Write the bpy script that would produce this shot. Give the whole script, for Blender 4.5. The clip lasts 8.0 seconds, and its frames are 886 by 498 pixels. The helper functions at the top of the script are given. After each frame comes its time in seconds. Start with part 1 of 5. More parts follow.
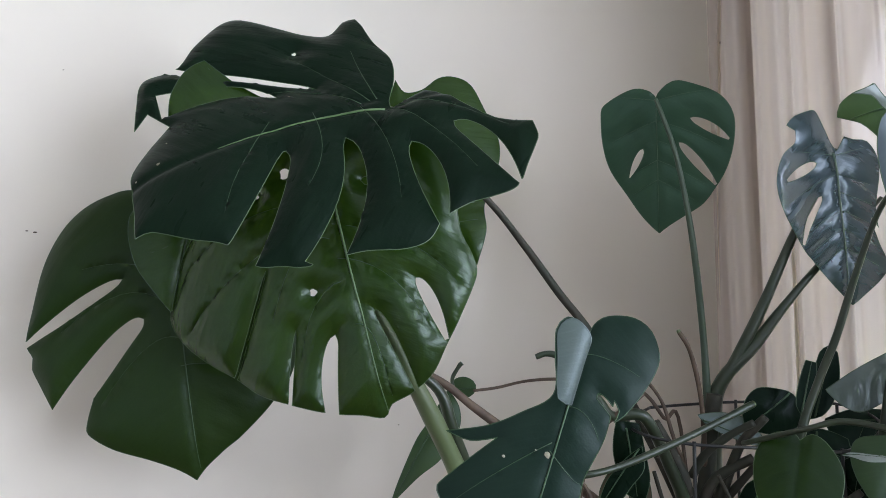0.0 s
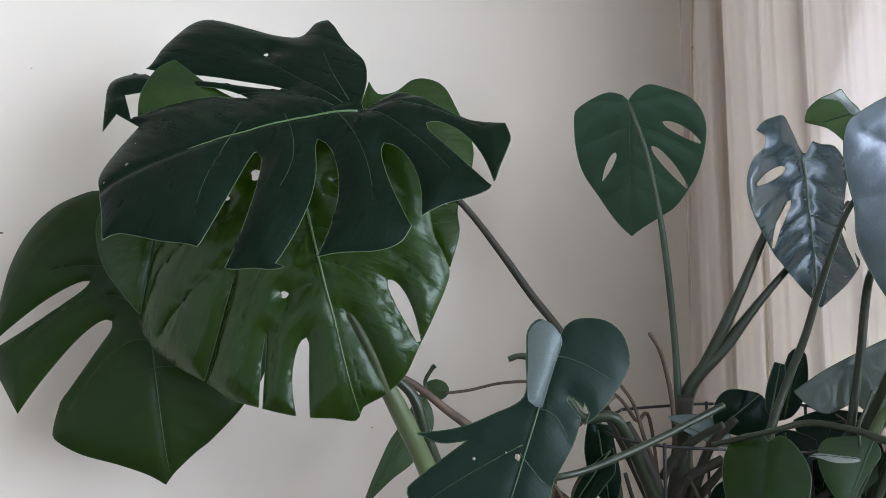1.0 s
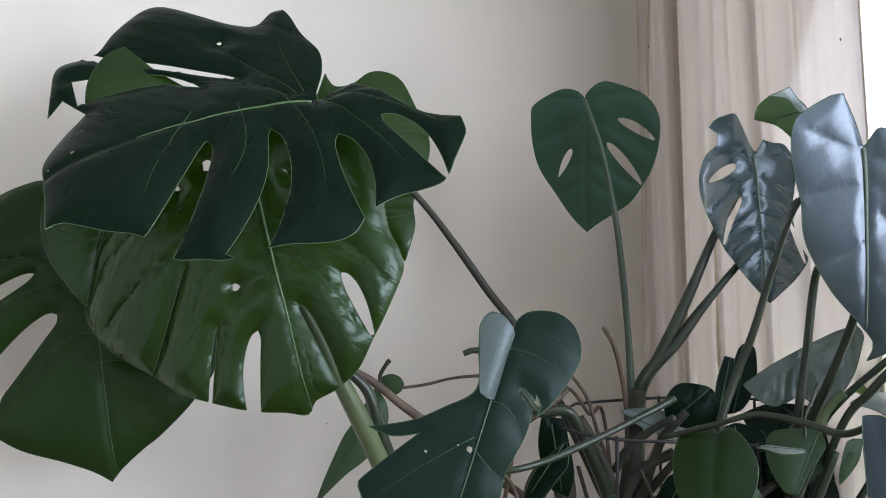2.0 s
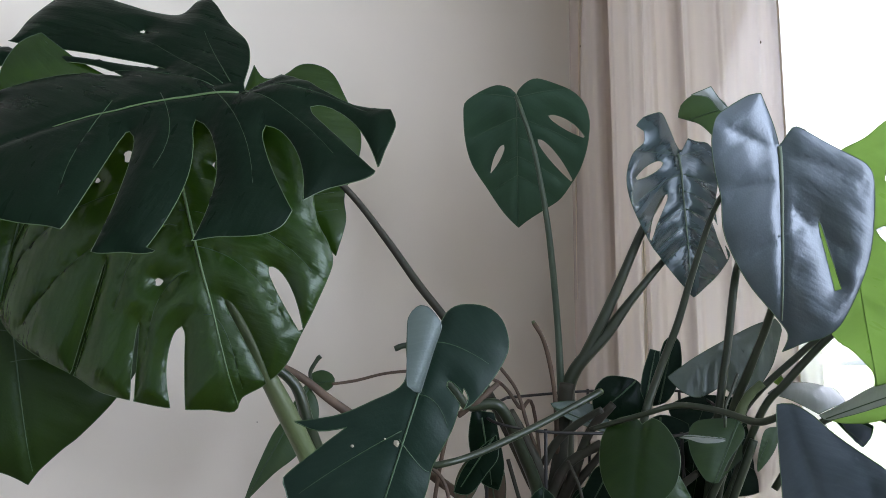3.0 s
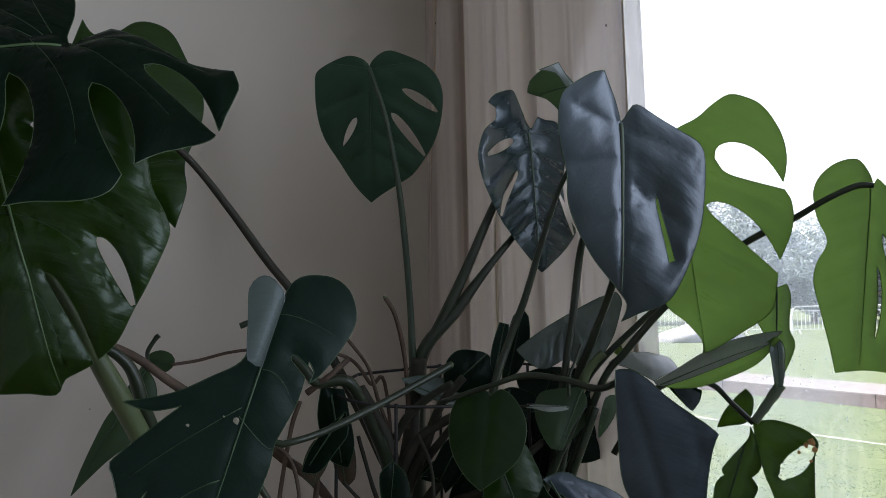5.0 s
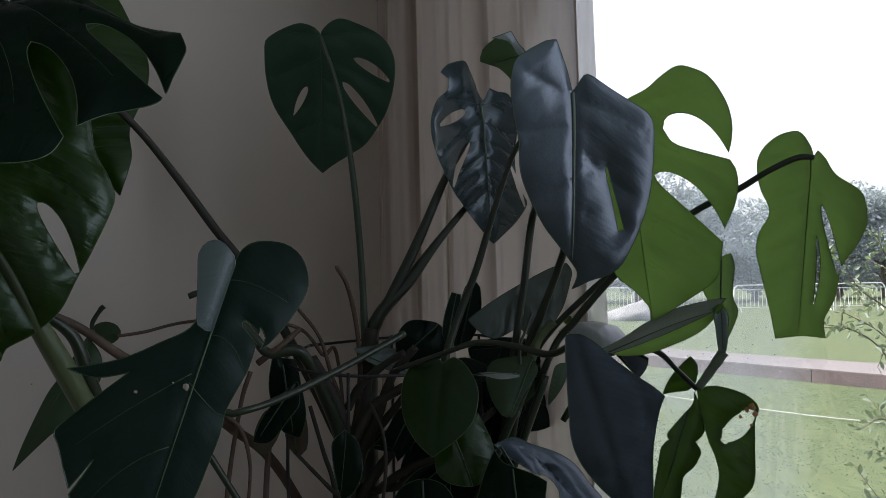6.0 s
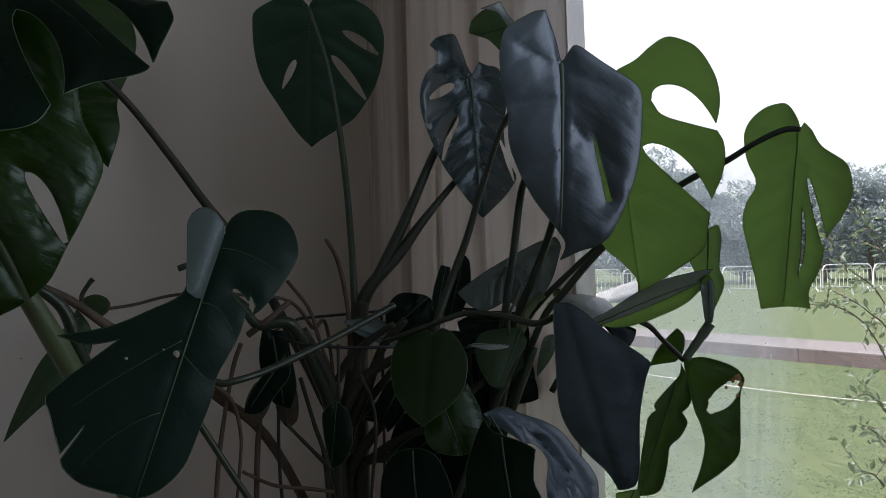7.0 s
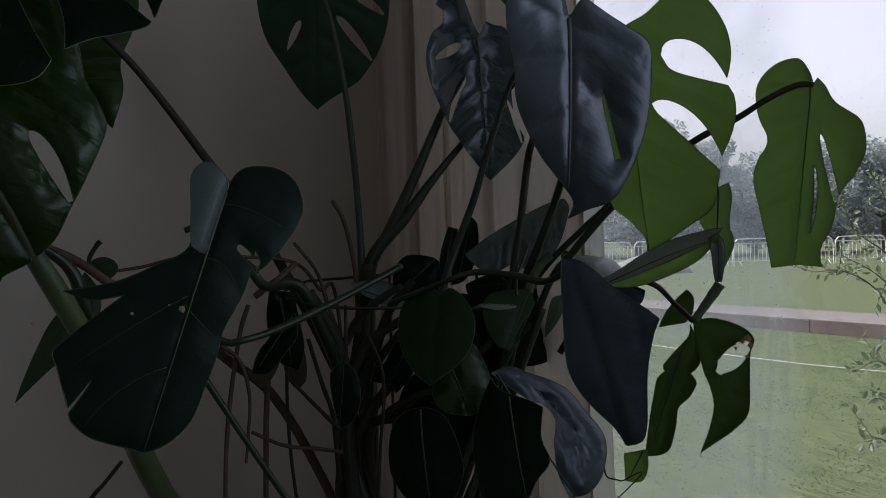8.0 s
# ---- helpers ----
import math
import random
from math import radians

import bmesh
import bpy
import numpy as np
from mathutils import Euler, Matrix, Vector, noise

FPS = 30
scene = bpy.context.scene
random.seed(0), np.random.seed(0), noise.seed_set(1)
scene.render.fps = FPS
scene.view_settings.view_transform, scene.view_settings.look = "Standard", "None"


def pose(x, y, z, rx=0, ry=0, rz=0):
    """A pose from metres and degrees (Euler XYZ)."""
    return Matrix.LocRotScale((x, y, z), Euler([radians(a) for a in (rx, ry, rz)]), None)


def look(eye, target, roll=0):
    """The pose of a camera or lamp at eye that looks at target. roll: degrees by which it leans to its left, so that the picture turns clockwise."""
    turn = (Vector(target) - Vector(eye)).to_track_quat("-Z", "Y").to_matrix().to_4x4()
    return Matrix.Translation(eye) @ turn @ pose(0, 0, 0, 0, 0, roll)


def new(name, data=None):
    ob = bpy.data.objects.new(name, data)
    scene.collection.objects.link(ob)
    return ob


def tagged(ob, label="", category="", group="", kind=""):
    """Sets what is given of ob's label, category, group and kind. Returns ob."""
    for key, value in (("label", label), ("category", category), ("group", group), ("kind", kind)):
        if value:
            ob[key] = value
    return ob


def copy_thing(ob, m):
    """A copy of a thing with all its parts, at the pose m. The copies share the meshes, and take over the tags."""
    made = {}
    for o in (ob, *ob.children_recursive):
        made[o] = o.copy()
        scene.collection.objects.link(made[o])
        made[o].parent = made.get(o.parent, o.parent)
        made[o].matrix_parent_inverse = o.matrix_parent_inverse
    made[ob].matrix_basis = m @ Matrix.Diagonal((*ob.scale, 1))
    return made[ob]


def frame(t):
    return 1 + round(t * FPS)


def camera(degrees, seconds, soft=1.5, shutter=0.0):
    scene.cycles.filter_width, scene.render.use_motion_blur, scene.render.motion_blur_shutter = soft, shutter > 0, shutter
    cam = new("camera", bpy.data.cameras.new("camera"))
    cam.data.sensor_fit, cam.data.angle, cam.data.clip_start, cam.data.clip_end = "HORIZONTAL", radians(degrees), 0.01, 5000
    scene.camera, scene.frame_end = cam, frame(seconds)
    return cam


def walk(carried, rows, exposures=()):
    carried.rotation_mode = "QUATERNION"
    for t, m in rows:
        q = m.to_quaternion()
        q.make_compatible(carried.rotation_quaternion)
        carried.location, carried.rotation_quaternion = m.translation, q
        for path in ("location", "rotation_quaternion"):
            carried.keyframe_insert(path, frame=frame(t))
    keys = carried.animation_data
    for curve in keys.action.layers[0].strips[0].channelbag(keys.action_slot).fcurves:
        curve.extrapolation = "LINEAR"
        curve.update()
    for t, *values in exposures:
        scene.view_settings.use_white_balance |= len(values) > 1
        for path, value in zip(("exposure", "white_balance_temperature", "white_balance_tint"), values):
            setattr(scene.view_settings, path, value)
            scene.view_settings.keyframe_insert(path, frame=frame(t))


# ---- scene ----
cam = camera(59.6, 8.0, soft=0.75)
PATH = [
    (0.0, (0.005, -0.004, 1.501), (0.0, 1.986, 1.704), 0.0),
    (0.5, (0.005, -0.003, 1.5), (0.017, 1.987, 1.7), 0.1),
    (1.0, (0.012, -0.002, 1.501), (0.065, 1.986, 1.71), 0.0),
    (1.5, (0.017, 0.002, 1.498), (0.126, 1.988, 1.706), 0.0),
    (3.0, (0.034, 0.005, 1.488), (0.342, 1.971, 1.691), -0.3),
    (3.5, (0.042, 0.01, 1.489), (0.493, 1.948, 1.687), -0.7),
    (4.0, (0.044, 0.017, 1.485), (0.571, 1.937, 1.672), -0.5),
    (4.5, (0.048, 0.019, 1.484), (0.626, 1.925, 1.664), -0.9),
    (5.0, (0.052, 0.025, 1.473), (0.71, 1.906, 1.633), -1.0),
    (6.5, (0.049, 0.027, 1.451), (0.848, 1.858, 1.533), -1.3),
    (7.0, (0.049, 0.023, 1.442), (0.85, 1.855, 1.503), -1.3),
    (7.5, (0.052, 0.023, 1.433), (0.84, 1.86, 1.466), -1.6),
    (8.0, (0.056, 0.028, 1.422), (0.831, 1.872, 1.417), -1.6),
]
EXPOSURES = [(t, stops, 6480, 16) for t, stops in ((0.0, 4.36), (1.5, 4.38), (3.0, 4.22), (3.5, 3.92), (4.0, 3.52), (4.5, 3.18), (5.0, 2.86), (6.5, 2.1), (7.7, 2.05), (8.0, 1.4))]
walk(cam, [(t, look(eye, target, roll)) for t, eye, target, roll in PATH], EXPOSURES)

# ---- light: an overcast, bright sky and a weak, wide sun ----
world = bpy.data.worlds.new("world")
scene.world = world
world.use_nodes = True
wn = world.node_tree.nodes
sky = wn.new("ShaderNodeTexSky")
sky.sky_type = "NISHITA"
sky.sun_disc = False
sky.sun_elevation, sky.sun_rotation = radians(43), radians(315)
sky.air_density, sky.dust_density, sky.ozone_density = 0.7, 6.0, 0.6
wn["Background"].inputs["Strength"].default_value = 0.15
haze = wn.new("ShaderNodeHueSaturation")
haze.inputs["Saturation"].default_value = 0.4
world.node_tree.links.new(sky.outputs["Color"], haze.inputs["Color"])
world.node_tree.links.new(haze.outputs["Color"], wn["Background"].inputs["Color"])

sun = new("sun", bpy.data.lights.new("sun", "SUN"))
sun.data.energy, sun.data.angle, sun.data.color = 1.5, radians(30), (1.0, 0.97, 0.93)
sun.matrix_world = look((-6, 6, 8), (0, 0, 0))

# sky light of the window's near end, which the camera never sees
window_light = new("window_daylight", bpy.data.lights.new("window_daylight", "AREA"))
window_light.data.shape, window_light.data.size, window_light.data.size_y = "RECTANGLE", 4.4, 1.4
window_light.data.spread = radians(172)
window_light.data.energy, window_light.data.color = 11.5, (0.74, 0.87, 1.0)

# ---- the room's own axes: a from the side wall, b from the window wall ----
CORNER, ALONG, INWARD = Vector((0.655, 1.85, 0)), Vector((0.342, -0.94, 0)).normalized(), Vector((-0.94, -0.342, 0)).normalized()
ROOM = Matrix(((ALONG.x, INWARD.x, 0, CORNER.x), (ALONG.y, INWARD.y, 0, CORNER.y), (0, 0, 1, 0), (0, 0, 0, 1)))


def room(a, b, z):
    return ROOM @ Vector((a, b, z))


window_light.matrix_world = look(room(3.8, 0.012, 1.8), room(3.8, 2.0, 1.8))


# ---- materials ----
def shader(name, colour, rough=0.6, second=None, scale=8.0, bump=0.1, bump_scale=60.0, metal=0.0, spec=0.5, detail=6.0, sheen=(1, 1, 1), stretch=None):
    """A principled surface with two scales of colour variation and a fine relief."""
    m = bpy.data.materials.new(name)
    m.use_nodes = True
    n, k = m.node_tree.nodes, m.node_tree.links
    p = n["Principled BSDF"]
    co = n.new("ShaderNodeTexCoord")
    wide, fine = n.new("ShaderNodeTexNoise"), n.new("ShaderNodeTexNoise")
    wide.inputs["Scale"].default_value, wide.inputs["Detail"].default_value = scale, detail
    fine.inputs["Scale"].default_value, fine.inputs["Detail"].default_value = bump_scale, 4.0
    for t in (wide, fine):
        k.new(co.outputs["Object"], t.inputs["Vector"])
    if stretch:
        mapping = n.new("ShaderNodeMapping")
        mapping.inputs["Scale"].default_value = stretch
        k.new(co.outputs["Object"], mapping.inputs["Vector"])
        k.new(mapping.outputs["Vector"], wide.inputs["Vector"])
    ramp = n.new("ShaderNodeValToRGB")
    ramp.color_ramp.elements[0].position, ramp.color_ramp.elements[1].position = 0.35, 0.7
    ramp.color_ramp.elements[0].color = (*colour, 1)
    ramp.color_ramp.elements[1].color = (*(second or tuple(c * 0.8 for c in colour)), 1)
    k.new(wide.outputs["Fac"], ramp.inputs["Fac"])
    k.new(ramp.outputs["Color"], p.inputs["Base Color"])
    p.inputs["Roughness"].default_value, p.inputs["Metallic"].default_value = rough, metal
    p.inputs["Specular IOR Level"].default_value = spec
    p.inputs["Specular Tint"].default_value = (*sheen, 1)
    b = n.new("ShaderNodeBump")
    b.inputs["Strength"].default_value, b.inputs["Distance"].default_value = bump, 0.002
    k.new(fine.outputs["Fac"], b.inputs["Height"])
    k.new(b.outputs["Normal"], p.inputs["Normal"])
    return m


def leaf_shader(name, colour, second, glow, through_leaf=0.3, rough=0.38, bump=0.12, spec=0.5, sheen=(0.85, 0.93, 1.0), crinkle=0.2, coat=0.0, blade=True):
    """A leaf: waxy upper layer over a blade that lets light through; its crinkles and veinlets run with the side veins."""
    m = shader(name, colour, rough, second, 9.0, bump * 0.3, 55.0, 0.0, spec, sheen=sheen)
    n, k = m.node_tree.nodes, m.node_tree.links
    p, out = n["Principled BSDF"], n["Material Output"]
    tr, mix = n.new("ShaderNodeBsdfTranslucent"), n.new("ShaderNodeMixShader")
    tr.inputs["Color"].default_value = (*glow, 1)
    mix.inputs["Fac"].default_value = through_leaf
    p.inputs["Coat Weight"].default_value, p.inputs["Coat Roughness"].default_value = coat, 0.2
    # sheen puts the sky's blue into the gloss colour
    p.inputs["Coat Tint"].default_value = (*sheen, 1)

    def maths(kind, a, b=0.0):
        q = n.new("ShaderNodeMath")
        q.operation = kind
        for socket, value in zip(q.inputs, (a, b)):
            if isinstance(value, (int, float)):
                socket.default_value = value
            else:
                k.new(value, socket)
        return q.outputs["Value"]

    def relief(height, strength, depth, under):
        q = n.new("ShaderNodeBump")
        q.inputs["Strength"].default_value, q.inputs["Distance"].default_value = strength, depth
        k.new(height, q.inputs["Height"])
        k.new(under, q.inputs["Normal"])
        return q.outputs["Normal"]

    # leathery grain under the broad relief
    grain, old = n.new("ShaderNodeTexVoronoi"), next(q for q in n if q.type == "BUMP")
    grain.inputs["Scale"].default_value = 420.0
    k.new(n["Texture Coordinate"].outputs["Object"], grain.inputs["Vector"])
    normal = relief(grain.outputs["Distance"], 0.16, 0.0005, old.outputs["Normal"])
    if blade:
        uv, sides, vector, creases = n.new("ShaderNodeUVMap"), n.new("ShaderNodeSeparateXYZ"), n.new("ShaderNodeCombineXYZ"), n.new("ShaderNodeTexNoise")
        uv.uv_map = "blade"
        own = n.new("ShaderNodeObjectInfo")
        k.new(uv.outputs["UV"], sides.inputs["Vector"])
        ax = maths("ABSOLUTE", sides.outputs["X"])
        along = maths("SUBTRACT", sides.outputs["Y"], maths("ADD", maths("MULTIPLY", ax, 0.5), maths("MULTIPLY", maths("MULTIPLY", ax, ax), 1.6)))
        k.new(maths("MULTIPLY", ax, 17.0), vector.inputs["X"])
        k.new(maths("MULTIPLY", along, 48.0), vector.inputs["Y"])
        k.new(maths("ADD", maths("MULTIPLY", own.outputs["Random"], 40.0), maths("MULTIPLY", maths("SIGN", sides.outputs["X"]), 3.0)), vector.inputs["Z"])
        creases.inputs["Scale"].default_value, creases.inputs["Detail"].default_value = 1.0, 3.0
        k.new(vector.outputs["Vector"], creases.inputs["Vector"])
        normal = relief(creases.outputs["Fac"], crinkle, 0.0035, normal)
        # fine veinlets: a little lighter, a little sunk
        veinlet = maths("POWER", maths("ABSOLUTE", maths("SINE", maths("ADD", maths("MULTIPLY", along, 330.0), maths("MULTIPLY", creases.outputs["Fac"], 9.0)))), 9.0)
        normal = relief(veinlet, 0.12 * crinkle, -0.0008, normal)
        base = p.inputs["Base Color"].links[0].from_socket
        pale = n.new("ShaderNodeMix")
        pale.data_type = "RGBA"
        k.new(maths("MULTIPLY", veinlet, 0.07), pale.inputs[0])
        k.new(base, pale.inputs[6])
        pale.inputs[7].default_value = (*(min(1.0, 1.7 * c + 0.004) for c in second), 1)
        k.new(pale.outputs[2], p.inputs["Base Color"])
        wide = n["Noise Texture"].outputs["Fac"]
        lit = n.new("ShaderNodeMix")
        lit.data_type = "RGBA"
        k.new(maths("MULTIPLY", maths("ADD", creases.outputs["Fac"], wide), 0.4), lit.inputs[0])
        lit.inputs[6].default_value = (*glow, 1)
        lit.inputs[7].default_value = (*(c * 0.45 for c in glow), 1)
        k.new(lit.outputs[2], tr.inputs["Color"])
        k.new(maths("MULTIPLY", maths("ADD", maths("MULTIPLY", creases.outputs["Fac"], 0.4), 0.8), rough), p.inputs["Roughness"])
    k.new(normal, p.inputs["Normal"])
    k.new(p.outputs["BSDF"], mix.inputs[1])
    k.new(tr.outputs["BSDF"], mix.inputs[2])
    k.new(mix.outputs["Shader"], out.inputs["Surface"])
    return m


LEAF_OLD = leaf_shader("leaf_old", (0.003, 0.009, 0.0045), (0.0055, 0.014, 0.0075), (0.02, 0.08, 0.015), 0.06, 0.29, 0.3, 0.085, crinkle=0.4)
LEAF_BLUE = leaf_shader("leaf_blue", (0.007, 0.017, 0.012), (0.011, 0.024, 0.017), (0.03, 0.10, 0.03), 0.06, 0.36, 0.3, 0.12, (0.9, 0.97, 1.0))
LEAF_HEART = leaf_shader("leaf_heart", (0.028, 0.066, 0.040), (0.038, 0.084, 0.050), (0.04, 0.12, 0.04), 0.15, 0.42, 0.2, 0.35)
LEAF_MID = leaf_shader("leaf_mid", (0.011, 0.026, 0.005), (0.016, 0.034, 0.007), (0.045, 0.11, 0.010), 0.15, 0.34, 0.3, 0.2)
LEAF_FRESH = leaf_shader("leaf_fresh", (0.010, 0.031, 0.004), (0.016, 0.043, 0.006), (0.076, 0.165, 0.009), 0.3, 0.25, 0.3, 0.46, (0.88, 1.0, 0.92), 0.75, 0.12)
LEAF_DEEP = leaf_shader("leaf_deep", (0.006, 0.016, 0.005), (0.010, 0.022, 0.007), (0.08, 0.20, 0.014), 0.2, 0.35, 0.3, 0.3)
VEIN_YOUNG = leaf_shader("vein_young", (0.034, 0.075, 0.011), (0.04, 0.082, 0.013), (0.27, 0.47, 0.09), 0.46, 0.45, blade=False)
LEAF_YOUNG = leaf_shader("leaf_young", (0.040, 0.088, 0.012), (0.052, 0.108, 0.016), (0.31, 0.54, 0.115), 0.48, 0.30, 0.3, crinkle=0.5)
# next six: pale and blue-grey bases hold part of window light and sky sheen
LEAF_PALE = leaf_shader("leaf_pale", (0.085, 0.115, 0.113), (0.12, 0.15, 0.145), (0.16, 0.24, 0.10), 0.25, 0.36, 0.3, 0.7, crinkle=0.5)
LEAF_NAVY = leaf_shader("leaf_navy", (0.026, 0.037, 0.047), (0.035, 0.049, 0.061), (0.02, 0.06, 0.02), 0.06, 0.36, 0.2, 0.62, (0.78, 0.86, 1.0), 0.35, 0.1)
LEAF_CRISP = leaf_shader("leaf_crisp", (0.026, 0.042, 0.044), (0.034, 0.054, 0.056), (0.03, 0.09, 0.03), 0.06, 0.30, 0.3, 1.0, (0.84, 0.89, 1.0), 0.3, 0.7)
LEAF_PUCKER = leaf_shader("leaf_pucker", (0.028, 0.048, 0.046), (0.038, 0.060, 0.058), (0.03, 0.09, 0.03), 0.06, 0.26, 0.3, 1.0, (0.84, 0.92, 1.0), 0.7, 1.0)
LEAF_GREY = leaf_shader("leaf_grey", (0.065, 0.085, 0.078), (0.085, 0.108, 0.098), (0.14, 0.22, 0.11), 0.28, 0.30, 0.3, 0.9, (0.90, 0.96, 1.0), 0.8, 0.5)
LEAF_SHEEN = leaf_shader("leaf_sheen", (0.22, 0.245, 0.24), (0.30, 0.325, 0.315), (0.2, 0.26, 0.14), 0.25, 0.36, 0.3, 0.9)
LEAF_SOFT = leaf_shader("leaf_soft", (0.036, 0.066, 0.030), (0.050, 0.084, 0.038), (0.10, 0.2, 0.05), 0.25, 0.42, 0.3, 0.4)
VEIN = shader("vein", (0.085, 0.15, 0.058), 0.45, (0.07, 0.125, 0.047), 30, 0.05)
EDGE = shader("leaf_edge", (0.065, 0.115, 0.045), 0.5, (0.05, 0.09, 0.035), 30, 0.05)
VEIN_DARK = shader("vein_dark", (0.034, 0.075, 0.032), 0.45, (0.028, 0.065, 0.028), 30, 0.05)
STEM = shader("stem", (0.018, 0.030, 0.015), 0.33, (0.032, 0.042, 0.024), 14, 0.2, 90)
# lighter copy of the stem; light on one petiole put into its colour
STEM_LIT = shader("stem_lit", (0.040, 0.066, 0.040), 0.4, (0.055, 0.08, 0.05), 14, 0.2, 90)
STEM_PALE = shader("stem_pale", (0.080, 0.112, 0.046), 0.45, (0.108, 0.14, 0.064), 12, 0.3, 90)
STEM_GREY = shader("stem_grey", (0.12, 0.17, 0.12), 0.5, (0.16, 0.2, 0.15), 14, 0.2, 90)
STEM_BROWN = shader("stem_brown", (0.12, 0.078, 0.053), 0.7, (0.06, 0.04, 0.028), 25, 0.6, 120)
DRY = shader("dry_leaf", (0.06, 0.042, 0.026), 0.8, (0.09, 0.06, 0.035), 20, 0.5, 90)
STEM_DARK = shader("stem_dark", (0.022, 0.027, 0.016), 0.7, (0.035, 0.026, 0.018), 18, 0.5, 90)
WALL = shader("wall_paint", (0.78, 0.71, 0.635), 0.85, (0.75, 0.68, 0.605), 1.6, 0.06, 260)
GREY_WALL = shader("grey_wall_paint", (0.54, 0.545, 0.54), 0.8, (0.51, 0.515, 0.51), 1.6, 0.06, 260)
CEILING = shader("ceiling_paint", (0.66, 0.65, 0.63), 0.9, (0.63, 0.62, 0.60), 1.3, 0.05, 200)
FLOOR = shader("floor_boards", (0.13, 0.085, 0.052), 0.5, (0.10, 0.064, 0.04), 3.0, 0.15, 40)
FRAME = shader("window_paint", (0.80, 0.80, 0.79), 0.45, (0.75, 0.75, 0.74), 5.0, 0.03, 80)
SCAR = shader("leaf_scar", (0.30, 0.28, 0.22), 0.8, (0.2, 0.18, 0.13), 80, 0.5, 150)
SCORCH = shader("scorched_leaf", (0.55, 0.30, 0.12), 0.7, (0.34, 0.16, 0.06), 60, 0.5, 150)
WIRE = shader("black_wire", (0.012, 0.012, 0.013), 0.45, (0.02, 0.02, 0.02), 30, 0.1, 200)
POT = shader("terracotta", (0.36, 0.17, 0.10), 0.8, (0.30, 0.15, 0.09), 12, 0.3, 120)
SOIL = shader("soil", (0.035, 0.024, 0.016), 0.95, (0.06, 0.04, 0.03), 60, 1.0, 150)
GRASS = shader("grass", (0.028, 0.044, 0.018), 0.9, (0.092, 0.112, 0.054), 8.0, 1.0, 40, spec=0.1, detail=12.0, stretch=(7.0, 0.5, 4.0))
STONE = shader("red_stone", (0.070, 0.064, 0.062), 0.85, (0.098, 0.089, 0.087), 3.0, 0.5, 30)
# darker copy of the stone that holds the shade of the front
STONE_SHADED = shader("red_stone_shaded", (0.028, 0.020, 0.019), 0.9, (0.045, 0.033, 0.031), 3.0, 0.5, 30)
STEEL = shader("galvanised_steel", (0.55, 0.57, 0.58), 0.4, (0.48, 0.5, 0.5), 10, 0.05, metal=0.6)
CABLE = shader("white_cable", (0.38, 0.38, 0.38), 0.5, (0.32, 0.32, 0.32), 10, 0.05)
TARP = shader("white_tarp", (0.15, 0.155, 0.155), 0.7, (0.12, 0.125, 0.125), 1.0, 0.4, 6)
BARK = shader("bark", (0.10, 0.075, 0.05), 0.9, (0.07, 0.05, 0.035), 12, 1.0, 30)
# distance haze on the far trees is put into this pale bluish colour
HAZED_LEAF = leaf_shader("hazed_foliage", (0.22, 0.26, 0.30), (0.28, 0.32, 0.36), (0.24, 0.30, 0.24), 0.4, 0.6, blade=False)
LAWN_BLADE = leaf_shader("lawn_blade", (0.070, 0.108, 0.060), (0.100, 0.136, 0.080), (0.12, 0.175, 0.09), 0.45, 0.6, spec=0.15, blade=False)
SHRUB_LEAF = leaf_shader("shrub_foliage", (0.075, 0.105, 0.068), (0.11, 0.14, 0.095), (0.13, 0.19, 0.08), 0.3, 0.5, blade=False)


def sheer(name, base, second, lit, through_cloth, open_weave):
    """Thin woven curtain cloth, partly open between its threads."""
    m = shader(name, base, 0.9, second, 1.0, 0.3, 500, spec=0.1, detail=4.0, stretch=(26, 26, 0.15))
    n, k = m.node_tree.nodes, m.node_tree.links
    tr, mix = n.new("ShaderNodeBsdfTranslucent"), n.new("ShaderNodeMixShader")
    tr.inputs["Color"].default_value = (*lit, 1)
    mix.inputs["Fac"].default_value = through_cloth
    gaps, weave = n.new("ShaderNodeBsdfTransparent"), n.new("ShaderNodeMixShader")
    weave.inputs["Fac"].default_value = open_weave
    k.new(n["Principled BSDF"].outputs["BSDF"], mix.inputs[1])
    k.new(tr.outputs["BSDF"], mix.inputs[2])
    k.new(mix.outputs["Shader"], weave.inputs[1])
    k.new(gaps.outputs["BSDF"], weave.inputs[2])
    k.new(weave.outputs["Shader"], n["Material Output"].inputs["Surface"])
    return m


